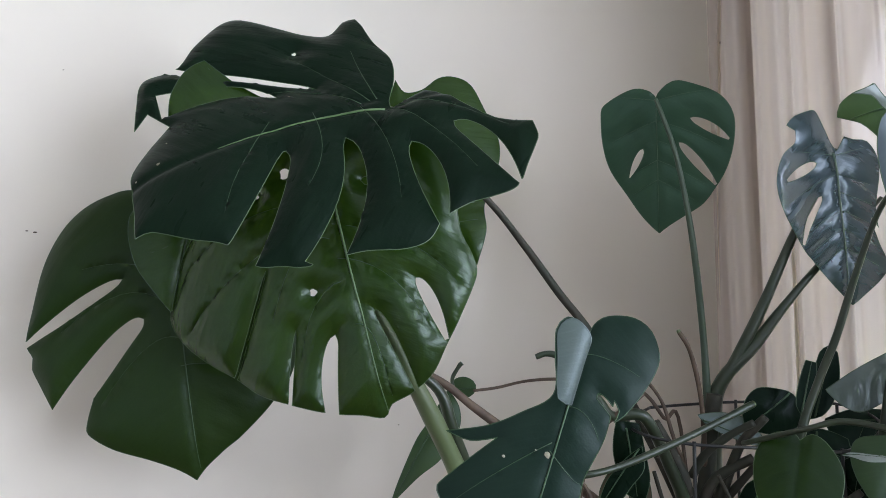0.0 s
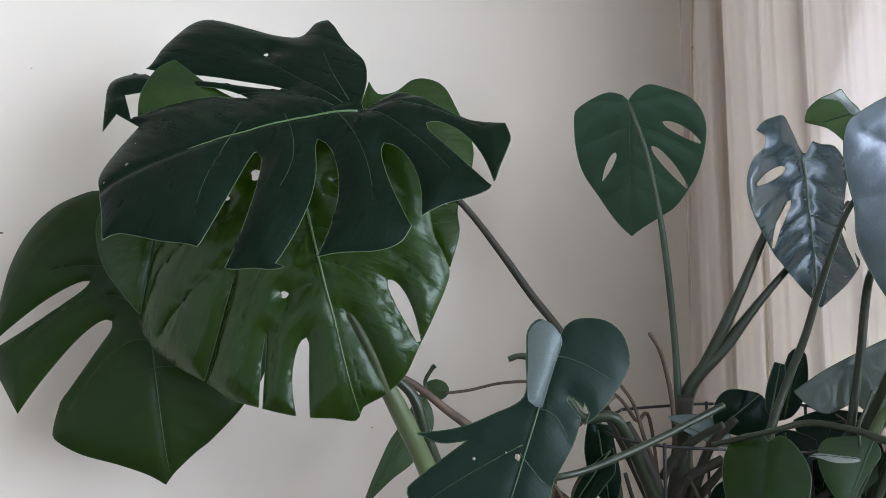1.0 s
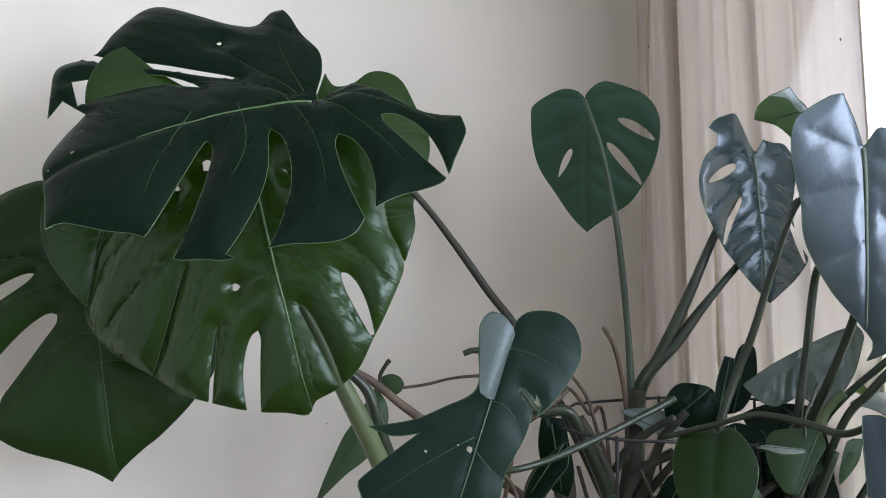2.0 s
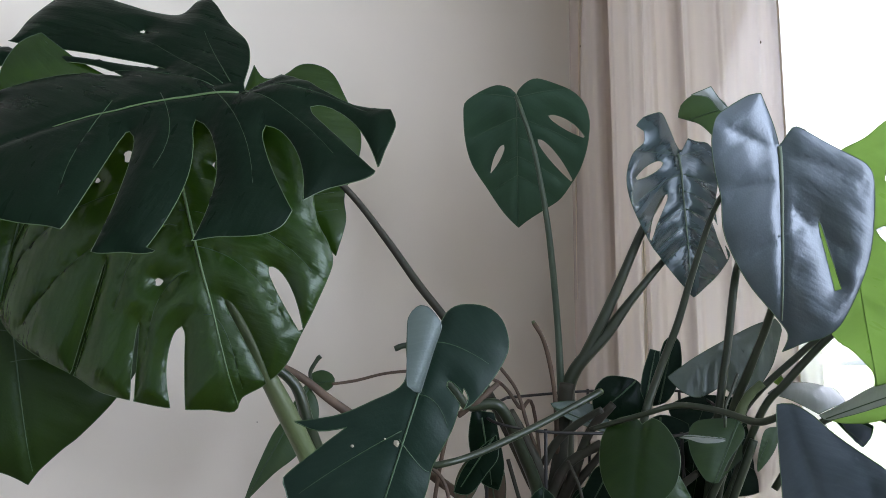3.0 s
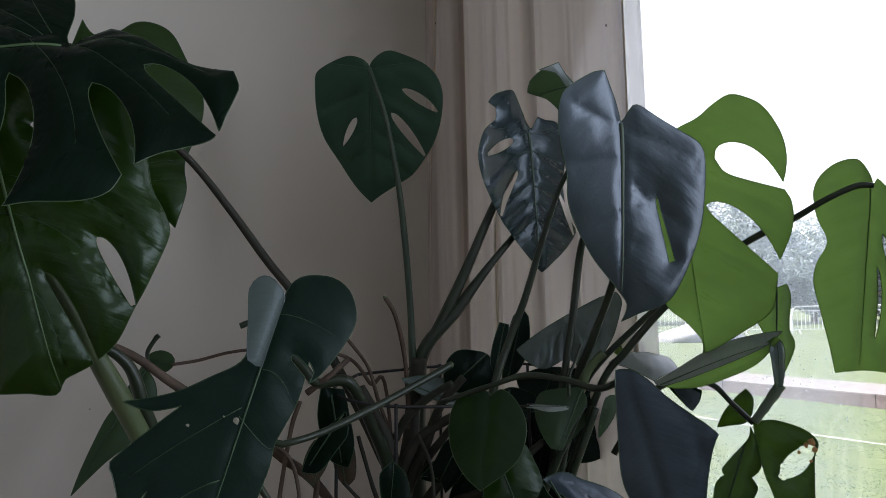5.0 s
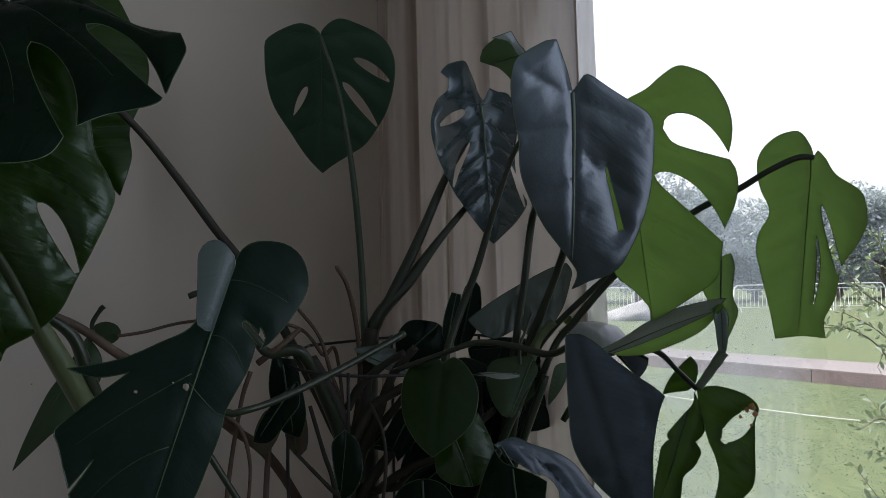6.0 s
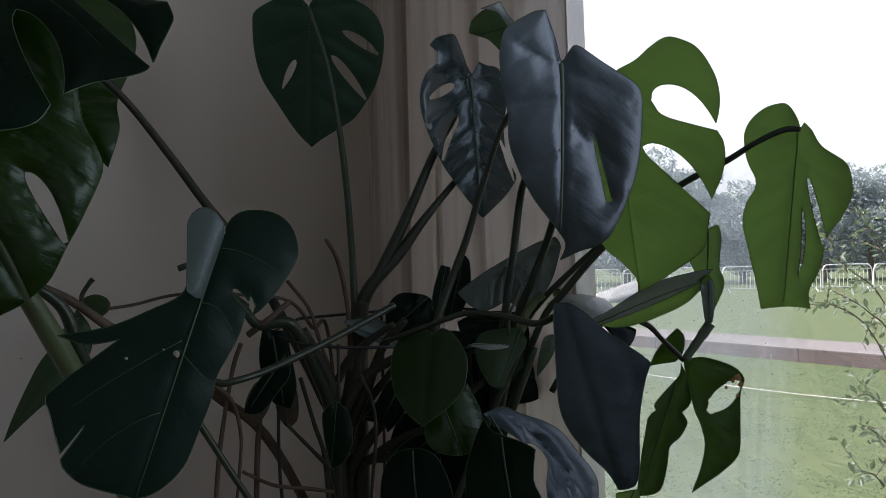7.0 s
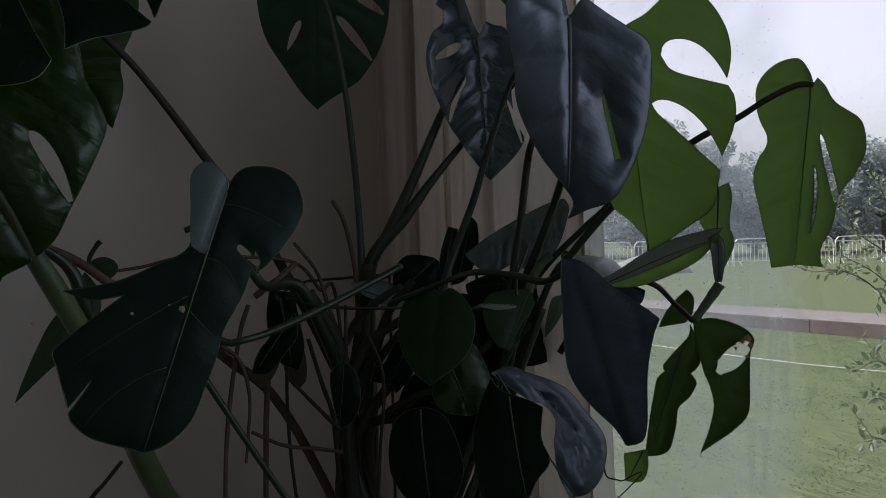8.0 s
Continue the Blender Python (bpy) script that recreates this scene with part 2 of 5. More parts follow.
def pane_glass():
    """Clear window glass with a sharp gloss; haze and reflections are put in as a pale film, heavier towards the
    curtain.
    """
    m = bpy.data.materials.new("window_glass")
    m.use_nodes = True
    n, k = m.node_tree.nodes, m.node_tree.links
    clear, gloss, mix, fres = n.new("ShaderNodeBsdfTransparent"), n.new("ShaderNodeBsdfGlossy"), n.new("ShaderNodeMixShader"), n.new("ShaderNodeFresnel")
    veil, film = n.new("ShaderNodeBsdfTranslucent"), n.new("ShaderNodeMixShader")
    co, spots, part_of, ramp, add = n.new("ShaderNodeTexCoord"), n.new("ShaderNodeTexNoise"), n.new("ShaderNodeSeparateXYZ"), n.new("ShaderNodeMapRange"), n.new("ShaderNodeMath")
    # pale film colour that imitates haze and the curtain's reflection
    veil.inputs["Color"].default_value = (0.82, 0.91, 1.0, 1)
    spots.inputs["Scale"].default_value, spots.inputs["Detail"].default_value = 14.0, 8.0
    ramp.interpolation_type = "SMOOTHSTEP"
    for name, value in (("From Min", 1.0), ("From Max", 0.88), ("To Min", 0.02), ("To Max", 0.34)):
        ramp.inputs[name].default_value = value
    add.operation = "MULTIPLY"
    k.new(co.outputs["Object"], spots.inputs["Vector"])
    k.new(co.outputs["Object"], part_of.inputs["Vector"])
    k.new(part_of.outputs["X"], ramp.inputs["Value"])
    k.new(ramp.outputs["Result"], add.inputs[0])
    k.new(spots.outputs["Fac"], add.inputs[1])
    # dried drops on the outside
    drops, tone, small, some, both, total = n.new("ShaderNodeTexVoronoi"), n.new("ShaderNodeSeparateColor"), n.new("ShaderNodeMath"), n.new("ShaderNodeMath"), n.new("ShaderNodeMath"), n.new("ShaderNodeMath")
    drops.inputs["Scale"].default_value = 105.0
    small.operation, some.operation, both.operation, total.operation = "LESS_THAN", "GREATER_THAN", "MULTIPLY", "MULTIPLY_ADD"
    small.inputs[1].default_value, some.inputs[1].default_value, total.inputs[1].default_value = 0.16, 0.72, 0.16
    k.new(co.outputs["Object"], drops.inputs["Vector"])
    k.new(drops.outputs["Color"], tone.inputs["Color"])
    k.new(drops.outputs["Distance"], small.inputs[0])
    k.new(tone.outputs["Red"], some.inputs[0])
    k.new(small.outputs["Value"], both.inputs[0])
    k.new(some.outputs["Value"], both.inputs[1])
    k.new(both.outputs["Value"], total.inputs[0])
    k.new(add.outputs["Value"], total.inputs[2])
    gloss.inputs["Roughness"].default_value = 0.02
    fres.inputs["IOR"].default_value = 1.45
    k.new(total.outputs["Value"], film.inputs["Fac"])
    k.new(clear.outputs["BSDF"], film.inputs[1])
    k.new(veil.outputs["BSDF"], film.inputs[2])
    k.new(fres.outputs["Fac"], mix.inputs["Fac"])
    k.new(film.outputs["Shader"], mix.inputs[1])
    k.new(gloss.outputs["BSDF"], mix.inputs[2])
    k.new(mix.outputs["Shader"], n["Material Output"].inputs["Surface"])
    return m


# upright two-tone bands put lit and doubled folds into the cloth's colour
CURTAIN = sheer("curtain_cloth", (0.37, 0.335, 0.33), (0.47, 0.385, 0.315), (0.57, 0.475, 0.42), 0.48, 0.05)
CLOTH_THIN = sheer("thin_curtain_cloth", (0.52, 0.48, 0.47), (0.58, 0.53, 0.50), (0.72, 0.68, 0.66), 0.65, 0.16)
GLASS = pane_glass()
# paler cloth for the hem, also for a highlight put on a fold
HEM_AND_HIGHLIGHT = leaf_shader("hem_and_highlight", (0.62, 0.53, 0.44), (0.55, 0.47, 0.39), (0.8, 0.7, 0.58), 0.5, 0.9, spec=0.1, blade=False)
# cream colour for the strip that imitates light through a curtain slit
LEAK_STRIP = leaf_shader("leak_strip", (0.80, 0.74, 0.64), (0.72, 0.66, 0.56), (0.9, 0.82, 0.70), 0.5, 0.8, blade=False)


# ---- building helpers ----
def part(name, bm, material, parent=None, label="", smooth=False):
    """One mesh object out of bm, under a thing or a part."""
    me = bpy.data.meshes.new(name)
    bm.to_mesh(me)
    bm.free()
    if smooth:
        me.polygons.foreach_set("use_smooth", [True] * len(me.polygons))
    me.materials.append(material)
    ob = new(name, me)
    ob.parent = parent
    return tagged(ob, label)


def box(bm, lo, hi, m=None):
    """A box between two corners, moved by m."""
    c = [(x, y, z) for z in (lo[2], hi[2]) for y in (lo[1], hi[1]) for x in (lo[0], hi[0])]
    v = [bm.verts.new((m @ Vector(p)) if m else p) for p in c]
    for f in ((0, 2, 3, 1), (4, 5, 7, 6), (0, 1, 5, 4), (2, 6, 7, 3), (0, 4, 6, 2), (1, 3, 7, 5)):
        bm.faces.new([v[i] for i in f])


def smooth_line(points, steps=6):
    """A Catmull-Rom line through the points."""
    p = [Vector(q) for q in points]
    p = [2 * p[0] - p[1]] + p + [2 * p[-1] - p[-2]]
    line = []
    for i in range(1, len(p) - 2):
        a, b, c, d = p[i - 1:i + 3]
        for s in range(steps):
            t = s / steps
            line.append(0.5 * (2 * b + (c - a) * t + (2 * a - 5 * b + 4 * c - d) * t * t + (3 * b - a - 3 * c + d) * t ** 3))
    line.append(p[-2])
    return line


def tube(bm, line, radius, sides=8, squash=1.0):
    """A closed tube along a line; radius is a function of 0 to 1."""
    rings, side = [], None
    for i, q in enumerate(line):
        way = (line[min(i + 1, len(line) - 1)] - line[max(i - 1, 0)]).normalized()
        side = way.orthogonal().normalized() if side is None else (side - way * side.dot(way)).normalized()
        up = way.cross(side)
        r = radius(i / max(1, len(line) - 1))
        rings.append([bm.verts.new(q + (side * math.cos(a) + up * math.sin(a) * squash) * r) for a in (2 * math.pi * j / sides for j in range(sides))])
    for one, two in zip(rings, rings[1:]):
        for j in range(sides):
            bm.faces.new((one[j], one[(j + 1) % sides], two[(j + 1) % sides], two[j]))
    bm.faces.new(rings[0][::-1])
    bm.faces.new(rings[-1])


def thing(name, label, category, place=(0, 0, 0), group=""):
    e = new(name)
    e.empty_display_size = 0.05
    e.location = place
    return tagged(e, label, category, group)


def inside(x, y, poly):
    hit = False
    for (x0, y0), (x1, y1) in zip(poly, poly[1:] + poly[:1]):
        if (y0 > y) != (y1 > y) and x < (x1 - x0) * (y - y0) / (y1 - y0) + x0:
            hit = not hit
    return hit


# ---- the room ----
def wall_box(name, lo, hi, material, label, category="wall"):
    bm = bmesh.new()
    box(bm, lo, hi, ROOM)
    ob = part(name, bm, material)
    return tagged(ob, label, category, kind="structure")


LOW, HIGH, DEEP, WIDE = 0.22, 2.95, 6.5, 4.6
WIN_A, WIN_B, SILL, HEAD = 0.225, 6.1, 0.72, 2.60
wall_box("wall_side", (-0.12, -0.2, 0.05), (0, WIDE, HIGH), WALL, "off-white painted plaster wall with faint marks")
wall_box("wall_back", (DEEP, -0.2, 0.05), (DEEP + 0.12, WIDE, HIGH), GREY_WALL, "plain pale grey painted wall")
wall_box("wall_far", (-0.12, WIDE, 0.05), (DEEP + 0.12, WIDE + 0.12, HIGH), GREY_WALL, "plain pale grey painted wall")
wall_box("floor", (0, 0, 0.05), (DEEP, WIDE, LOW), FLOOR, "plain brown wooden floor", "floor")
wall_box("ceiling", (-0.12, -0.2, HIGH), (DEEP + 0.12, WIDE + 0.12, HIGH + 0.1), CEILING, "plain pale ceiling", "ceiling")
bm = bmesh.new()
box(bm, (0, -0.2, 0.05), (DEEP, 0, SILL), ROOM)
box(bm, (0, -0.2, HEAD), (DEEP, 0, HIGH), ROOM)
box(bm, (0, -0.2, SILL), (WIN_A, 0, HEAD), ROOM)
box(bm, (WIN_B, -0.2, SILL), (DEEP, 0, HEAD), ROOM)
tagged(part("wall_window", bm, WALL), "off-white wall with a wide window opening", "wall", kind="structure")

window = tagged(thing("window_1", "", "window"), "wide white-framed window with clear glass", "window", kind="structure")
for lo, hi in (((WIN_A, -0.15, SILL), (WIN_A + 0.04, -0.09, HEAD)), ((WIN_B - 0.04, -0.15, SILL), (WIN_B, -0.09, HEAD)),
               ((WIN_A + 0.04, -0.15, SILL), (WIN_B - 0.04, -0.09, SILL + 0.06)), ((WIN_A + 0.04, -0.15, HEAD - 0.06), (WIN_B - 0.04, -0.09, HEAD))):
    bm = bmesh.new()
    box(bm, lo, hi, ROOM)
    part("window_frame", bm, FRAME, window)
bm = bmesh.new()
box(bm, (WIN_A, -0.085, SILL - 0.03), (WIN_B, 0.06, SILL + 0.004), ROOM)
part("window_sill", bm, FRAME, window)
bm = bmesh.new()
box(bm, (WIN_A + 0.04, -0.13, SILL + 0.06), (WIN_B - 0.04, -0.126, HEAD - 0.06))
pane = part("pane", bm, GLASS, window)
pane.matrix_local = ROOM
pane.visible_shadow = False


def cloth_panel(a0, a1, flare, parent, marks=()):
    """The hanging sheer cloth in gathered, partly overlapping folds; flare: how far its free edge swings out at the bottom;
    marks: small stains at (a, z)."""
    cols, rows = 460, 44

    def spot(s, z):
        wide = a1 - a0 + flare * (1 - z / HEAD)
        turn = 2 * math.pi * (5.2 * s + 0.30 * math.sin(9.0 * s + 0.4) + 0.16 * math.sin(23.0 * s)) + 0.5 * math.sin(1.5 * z + 7 * s)
        calm = 1 - 0.9 * math.exp(-((a0 + wide * s - 0.366) / 0.035) ** 2)
        full = calm * min(1.0, 12 * (1 - s)) * (0.62 + 0.38 * math.sin(17 * s + 1.1 * z + 0.6))
        a = a0 + wide * s + 0.015 * full * math.sin(turn + 0.9)
        b = 0.115 + 0.017 * full * math.cos(turn) + 0.0022 * math.sin(71 * s + 0.8 * z) + 0.0012 * math.sin(157 * s + 2.0 * z)
        # the end next to the corner turns back to the wall
        b -= 0.085 * (1 - min(1.0, s / 0.09)) ** 2
        # a deeper tuck beside the pale strip
        b -= 0.008 * math.exp(-((a - 0.374) / 0.006) ** 2)
        return room(a, b, z) - parent.location

    def share(a, z):
        return (a - a0) / (a1 - a0 + flare * (1 - z / HEAD))
    zs = [0.25 + (HEAD - 0.08) * j / rows for j in range(rows + 1)]
    bm = bmesh.new()
    grid = [[bm.verts.new(spot(i / cols, z)) for i in range(cols + 1)] for z in zs]
    for r0, r1 in zip(grid, grid[1:]):
        for i in range(cols):
            bm.faces.new((r0[i], r0[i + 1], r1[i + 1], r1[i]))
    part("cloth", bm, CURTAIN, parent, smooth=True)
    # pale tube added where light leaks through a slit in the cloth
    bm = bmesh.new()
    tube(bm, [spot(share(0.366, z), z) + INWARD * 0.002 for z in (1.34 + 0.02 * i for i in range(18))], lambda t: 0.0032 * min(1.0, 6 * t, 8 * (1 - t)) + 0.0002, 6)
    part("seam", bm, LEAK_STRIP, parent, "pale strip put in for light leaking through a slit")
    for a, z in marks:
        bm = bmesh.new()
        tube(bm, [spot(share(a, z), z + d) + INWARD * 0.002 for d in (-0.0025, 0.0, 0.0025)], lambda t: 0.0007 + 0.0006 * math.sin(math.pi * t), 6)
        part("stain", bm, STEM_BROWN, parent, "small dark speck")
    bm = bmesh.new()
    tube(bm, [spot(1.0, z) for z in zs], lambda t: 0.0016, 5)
    part("hem", bm, HEM_AND_HIGHLIGHT, parent)
    # the single layer that hangs out past the folds
    bm = bmesh.new()
    edge = [[bm.verts.new(spot(1.0, z) - INWARD * (0.012 + 0.004 * math.sin(9 * u + z)) + ALONG * ((0.049 + 0.005 * math.sin(2.3 * z)) * u - 0.012)) for u in (i / 12 for i in range(13))] for z in zs]
    for r0, r1 in zip(edge, edge[1:]):
        for i in range(12):
            bm.faces.new((r0[i], r0[i + 1], r1[i + 1], r1[i]))
    part("free_edge", bm, CLOTH_THIN, parent, "thin single layer of cloth lit from behind", smooth=True)
    # a fold's highlight, laid on as a pale tube slanting towards the corner
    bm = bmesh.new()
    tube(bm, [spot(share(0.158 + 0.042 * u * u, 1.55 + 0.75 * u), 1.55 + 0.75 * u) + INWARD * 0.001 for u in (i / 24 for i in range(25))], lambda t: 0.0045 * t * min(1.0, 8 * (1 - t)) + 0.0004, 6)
    part("fold_edge", bm, HEM_AND_HIGHLIGHT, parent, "highlight on a fold, laid on as a pale strip", smooth=True)


def curtain():
    top = thing("curtain", "sheer beige curtain gathered in soft folds beside the window", "curtain", room(0.35, 0.09, 0.25))
    cloth_panel(0.10, 0.69, 0.03, top, ((0.174, 2.056), (0.187, 2.12), (0.66, 1.97)))
    bm = bmesh.new()
    tube(bm, [room(0.02, 0.09, HEAD + 0.18), room(6.3, 0.09, HEAD + 0.18)], lambda t: 0.012)
    rail = thing("curtain_rail", "thin white curtain rail above the window", "curtain rail")
    part("rail", bm, FRAME, rail)


curtain()


# ---- the plants ----
def leaf(plant, material, label, base, along, face, length, heart, bend, rim, slits=(), holes=(), veins=5, rib_width=0.0013, rib=None, edge=None, pucker=0.0018, bulge=0.003, droop=0.008, turn_down=0.022, base_bend=0.0, base_from=0.0, groove=None, rib_end=1.0, rib_bow=0.0, arch=0.0, side_veins=None, scars=(), scorch=False):
    """A monstera leaf. rim: its margin as (degrees from the tip's way, centimetres) round heart; slits: from inner to outer end, with both
    widths, and round holes, in centimetres; bend: how far it bows along and on both sides of the midrib."""
    from mathutils.geometry import delaunay_2d_cdt
    y_way, z_way, o = Vector(along).normalized(), Vector(face).normalized(), Vector(base)
    x_way = y_way.cross(z_way).normalized()
    z_way = x_way.cross(y_way)
    ky, kl, kr = bend
    rng = random.Random(int(length * 1e4) + len(rim))
    seed = rng.uniform(0, 90)
    vein_lines = []
    for c in side_veins or ():
        a, mid, e = Vector(c[0:2]) / 100, Vector(c[2:4]) / 100, Vector(c[4:6]) / 100
        vein_lines.append(np.array([tuple(a * (t - 0.5) * (t - 1) * 2 + mid * 4 * t * (1 - t) + e * t * (2 * t - 1)) for t in (i / 9 for i in range(10))]))
    rim_points = np.zeros((0, 2))

    def lift(x, y):
        ax = abs(x)
        z = ky * y * y + (kl if x < 0 else kr) * x * x + (base_bend * (base_from - y) ** 2 if y < base_from else 0.0)
        d = math.sqrt(((rim_points - (x, y)) ** 2).sum(axis=1).min()) if len(rim_points) else 0.05
        calm = 1 - 0.9 * math.exp(-d / 0.016)
        z += calm * pucker * noise.noise(Vector((x * 22, (y - 0.6 * ax) * 60, seed))) * (1 - math.exp(-ax / 0.02))
        xr = abs(x - rib_bow * math.sin(math.pi * min(1.0, max(0.0, y / length))))
        off_rib = 1 - math.exp(-(xr / 0.012) ** 2)
        z += (0.25 + 0.75 * off_rib) * pucker * 1.8 * noise.noise(Vector((x * 13, y * 13, seed + 9)))
        z -= 0.003 * math.exp(-(xr / 0.006) ** 2)
        for line in vein_lines:
            z -= off_rib * bulge * (0.35 + 0.65 * calm) * math.exp(-(math.sqrt(((line - (x, y)) ** 2).sum(axis=1).min()) / 0.010) ** 1.5)
        z += arch * (1 - math.exp(-d / turn_down)) - droop * math.exp(-d / turn_down)
        return z

    def place(x, y, up=0.0):
        return o + x_way * x + y_way * y + z_way * (lift(x, y) + up)

    pts = [(heart[0] + r / 100 * math.sin(radians(a)), heart[1] + r / 100 * math.cos(radians(a))) for a, r in rim]
    out, n = [], len(pts)
    for i in range(n):
        p0, p1, p2, p3 = (Vector(pts[(i + k) % n]) for k in (-1, 0, 1, 2))

        def slope(a, b, c):
            u, w = (b - a), (c - b)
            if u.length < 1e-6 or w.length < 1e-6:
                return Vector((0, 0))
            return Vector((0, 0)) if u.angle(w) > 1.15 else (c - a) * 0.5 * min(1.0, 2 * min(u.length, w.length) / (u.length + w.length) + 0.2)
        t1, t2 = slope(p0, p1, p2), slope(p1, p2, p3)
        steps = max(2, int((p2 - p1).length / 0.006))
        for s in range(steps):
            t = s / steps
            h = (2 * t ** 3 - 3 * t * t + 1) * p1 + (t ** 3 - 2 * t * t + t) * t1 + (3 * t * t - 2 * t ** 3) * p2 + (t ** 3 - t * t) * t2
            out.append((h.x, h.y))
    cuts = []
    for x0, y0, xm, ym, x1, y1, w0, wm, w1 in slits:
        a, mid, b = Vector((x0, y0)) / 100, Vector((xm, ym)) / 100, Vector((x1, y1)) / 100
        left, right = [], []
        for s in range(17):
            t = s / 16
            l0, l1, l2 = (t - 0.5) * (t - 1) * 2, 4 * t * (1 - t), t * (2 * t - 1)
            c = a * l0 + mid * l1 + b * l2
            way = (a * (4 * t - 3) + mid * (4 - 8 * t) + b * (4 * t - 1)).normalized()
            off = Vector((-way.y, way.x))
            w = max(0.05, w0 * l0 + wm * l1 + w1 * l2) / 200 * (math.sqrt(max(0.0, 1 - (1 - min(1.0, t * 6)) ** 2)) + 0.02)
            left.append(tuple(c + off * w))
            right.append(tuple(c - off * w))
        cuts.append(left + right[::-1])
    for hx, hy, hr in holes:
        cuts.append([(hx / 100 + hr / 100 * (1 + 0.25 * math.sin(3 * q + hx)) * math.sin(q), hy / 100 + hr / 100 * math.cos(q)) for q in (2 * math.pi * i / 14 for i in range(14))])

    rim_points = np.array([q for loop in [out] + cuts for q in loop])

    def kept(x, y):
        return inside(x, y, out) and not any(inside(x, y, c) for c in cuts)
    rib_line = [q for q in ((rib_bow * math.sin(math.pi * y / length), y) for y in (rib_end * length * i / 40 for i in range(41))) if kept(q[0] + 0.0005, q[1])]
    vein_runs = [[tuple(q) for q in line] for line in vein_lines]
    for side in (-1, 1) if side_veins is None else ():
        for i in range(veins):
            y0, run = length * (0.02 + 0.72 * i / veins), []
            for s in range(40):
                d = 0.0004 + 0.007 * s
                x, y = side * d, y0 + d * (0.25 + 0.35 * i / veins) + 1.4 * d * d - (0.5 * d if i == 0 else 0)
                if not kept(x, y) or not kept(x * 1.1, y + 0.006):
                    break
                run.append((x, y))
            if len(run) > 5:
                vein_runs.append(run)
    if side_veins is None:
        vein_lines = [np.array(run) for run in vein_runs]
    verts, edges = [], []
    creases = [line for line in [rib_line] + vein_runs if len(line) > 3]
    for line in creases:
        s = len(verts)
        verts += [Vector(q) for q in line]
        edges += [(s + i, s + i + 1) for i in range(len(line) - 1)]
    # a row of points along both sides of each crease keeps its flanks even
    flanks = []
    for line in creases:
        for (xa, ya), (xb, yb) in zip(line, line[1:]):
            away = Vector((yb - ya, xa - xb)).normalized() * 0.0042
            flanks += [(0.5 * (xa + xb) + s * away.x, 0.5 * (ya + yb) + s * away.y) for s in (-1, 1)]
    crease_points = np.array([q for line in creases for q in line] + flanks or [(9.0, 9.0)])
    verts += [Vector(q) for q in flanks if kept(*q)]
    for loop in [out] + cuts:
        s = len(verts)
        verts += [Vector(q) for q in loop]
        edges += [(s + i, s + (i + 1) % len(loop)) for i in range(len(loop))]
    xs, ys = [q[0] for q in out], [q[1] for q in out]
    step = 0.0062
    for i in range(int((max(ys) - min(ys)) / step) + 1):
        for j in range(int((max(xs) - min(xs)) / step) + 1):
            q = (min(xs) + step * (j + 0.5 * (i % 2)), min(ys) + step * i)
            if inside(*q, out) and ((crease_points - q) ** 2).sum(axis=1).min() > 0.0036 ** 2 and ((rim_points - q) ** 2).sum(axis=1).min() > 0.0032 ** 2:
                verts.append(Vector(q))
    made, _, faces, *_ = delaunay_2d_cdt(verts, edges, [], 0, 1e-5)
    bm = bmesh.new()
    uv = bm.loops.layers.uv.new("blade")
    ring = [bm.verts.new(place(q.x, q.y)) for q in made]
    for f in faces:
        c = sum((made[i] for i in f), Vector((0, 0))) / len(f)
        if kept(c.x, c.y):
            face_made = bm.faces.new([ring[i] for i in f])
            for corner, i in zip(face_made.loops, f):
                corner[uv].uv = made[i]
            face_made.normal_update()
            if face_made.normal.dot(z_way) < 0:
                face_made.normal_flip()
    bmesh.ops.delete(bm, geom=[v for v in bm.verts if not v.link_faces], context="VERTS")
    bm.verts.index_update()
    border = {}
    for e in bm.edges:
        if len(e.link_faces) == 1:
            p, q = (v.index for v in e.verts)
            border.setdefault(p, []).append(q)
            border.setdefault(q, []).append(p)
    spots = {v.index: v.co.copy() for v in bm.verts}
    blade = part("leaf", bm, material, plant, label, smooth=True)
    loops = []
    while border:
        here = next(iter(border))
        chain = [here]
        while border.get(here):
            there = border[here].pop()
            border[there].remove(here)
            if not border[here]:
                del border[here]
            here = there
            chain.append(here)
        border.pop(here, None)
        if len(chain) > 6:
            loops.append([spots[i] for i in chain])
    bm = bmesh.new()
    for line in loops:
        tube(bm, line, lambda t: 0.0006, 4)
    part("margin", bm, edge or VEIN_DARK, blade)

    if len(rib_line) > 3 and rib is not material:
        bm = bmesh.new()
        tube(bm, [place(x, y, 0.0006) for x, y in rib_line], lambda t: rib_width * (1 - 0.8 * t) + 0.0003, 6)
        part("midrib", bm, rib or VEIN_DARK, blade, "pale raised midrib" if rib else "", smooth=True)
    for run in vein_runs if groove is not material else ():
        bm = bmesh.new()
        tube(bm, [place(x, y, 0.0002) for x, y in run], lambda t: 0.0006 * (1 - 0.6 * t), 5)
        part("vein", bm, groove or VEIN_DARK, blade, smooth=True)
    for sx, sy, sr in scars:
        bm = bmesh.new()
        ring = [bm.verts.new(place(sx / 100 + sr / 100 * (0.7 + 0.5 * rng.random()) * math.cos(q), sy / 100 + sr / 100 * (0.7 + 0.5 * rng.random()) * math.sin(q), 0.0006)) for q in (0.7 * i for i in range(9))]
        middle = bm.verts.new(place(sx / 100, sy / 100, 0.0012))
        for i in range(9):
            bm.faces.new((ring[i], ring[(i + 1) % 9], middle))
        part("scar", bm, SCORCH if scorch else SCAR, blade, "browned torn edge" if scorch else "dry pale scar")
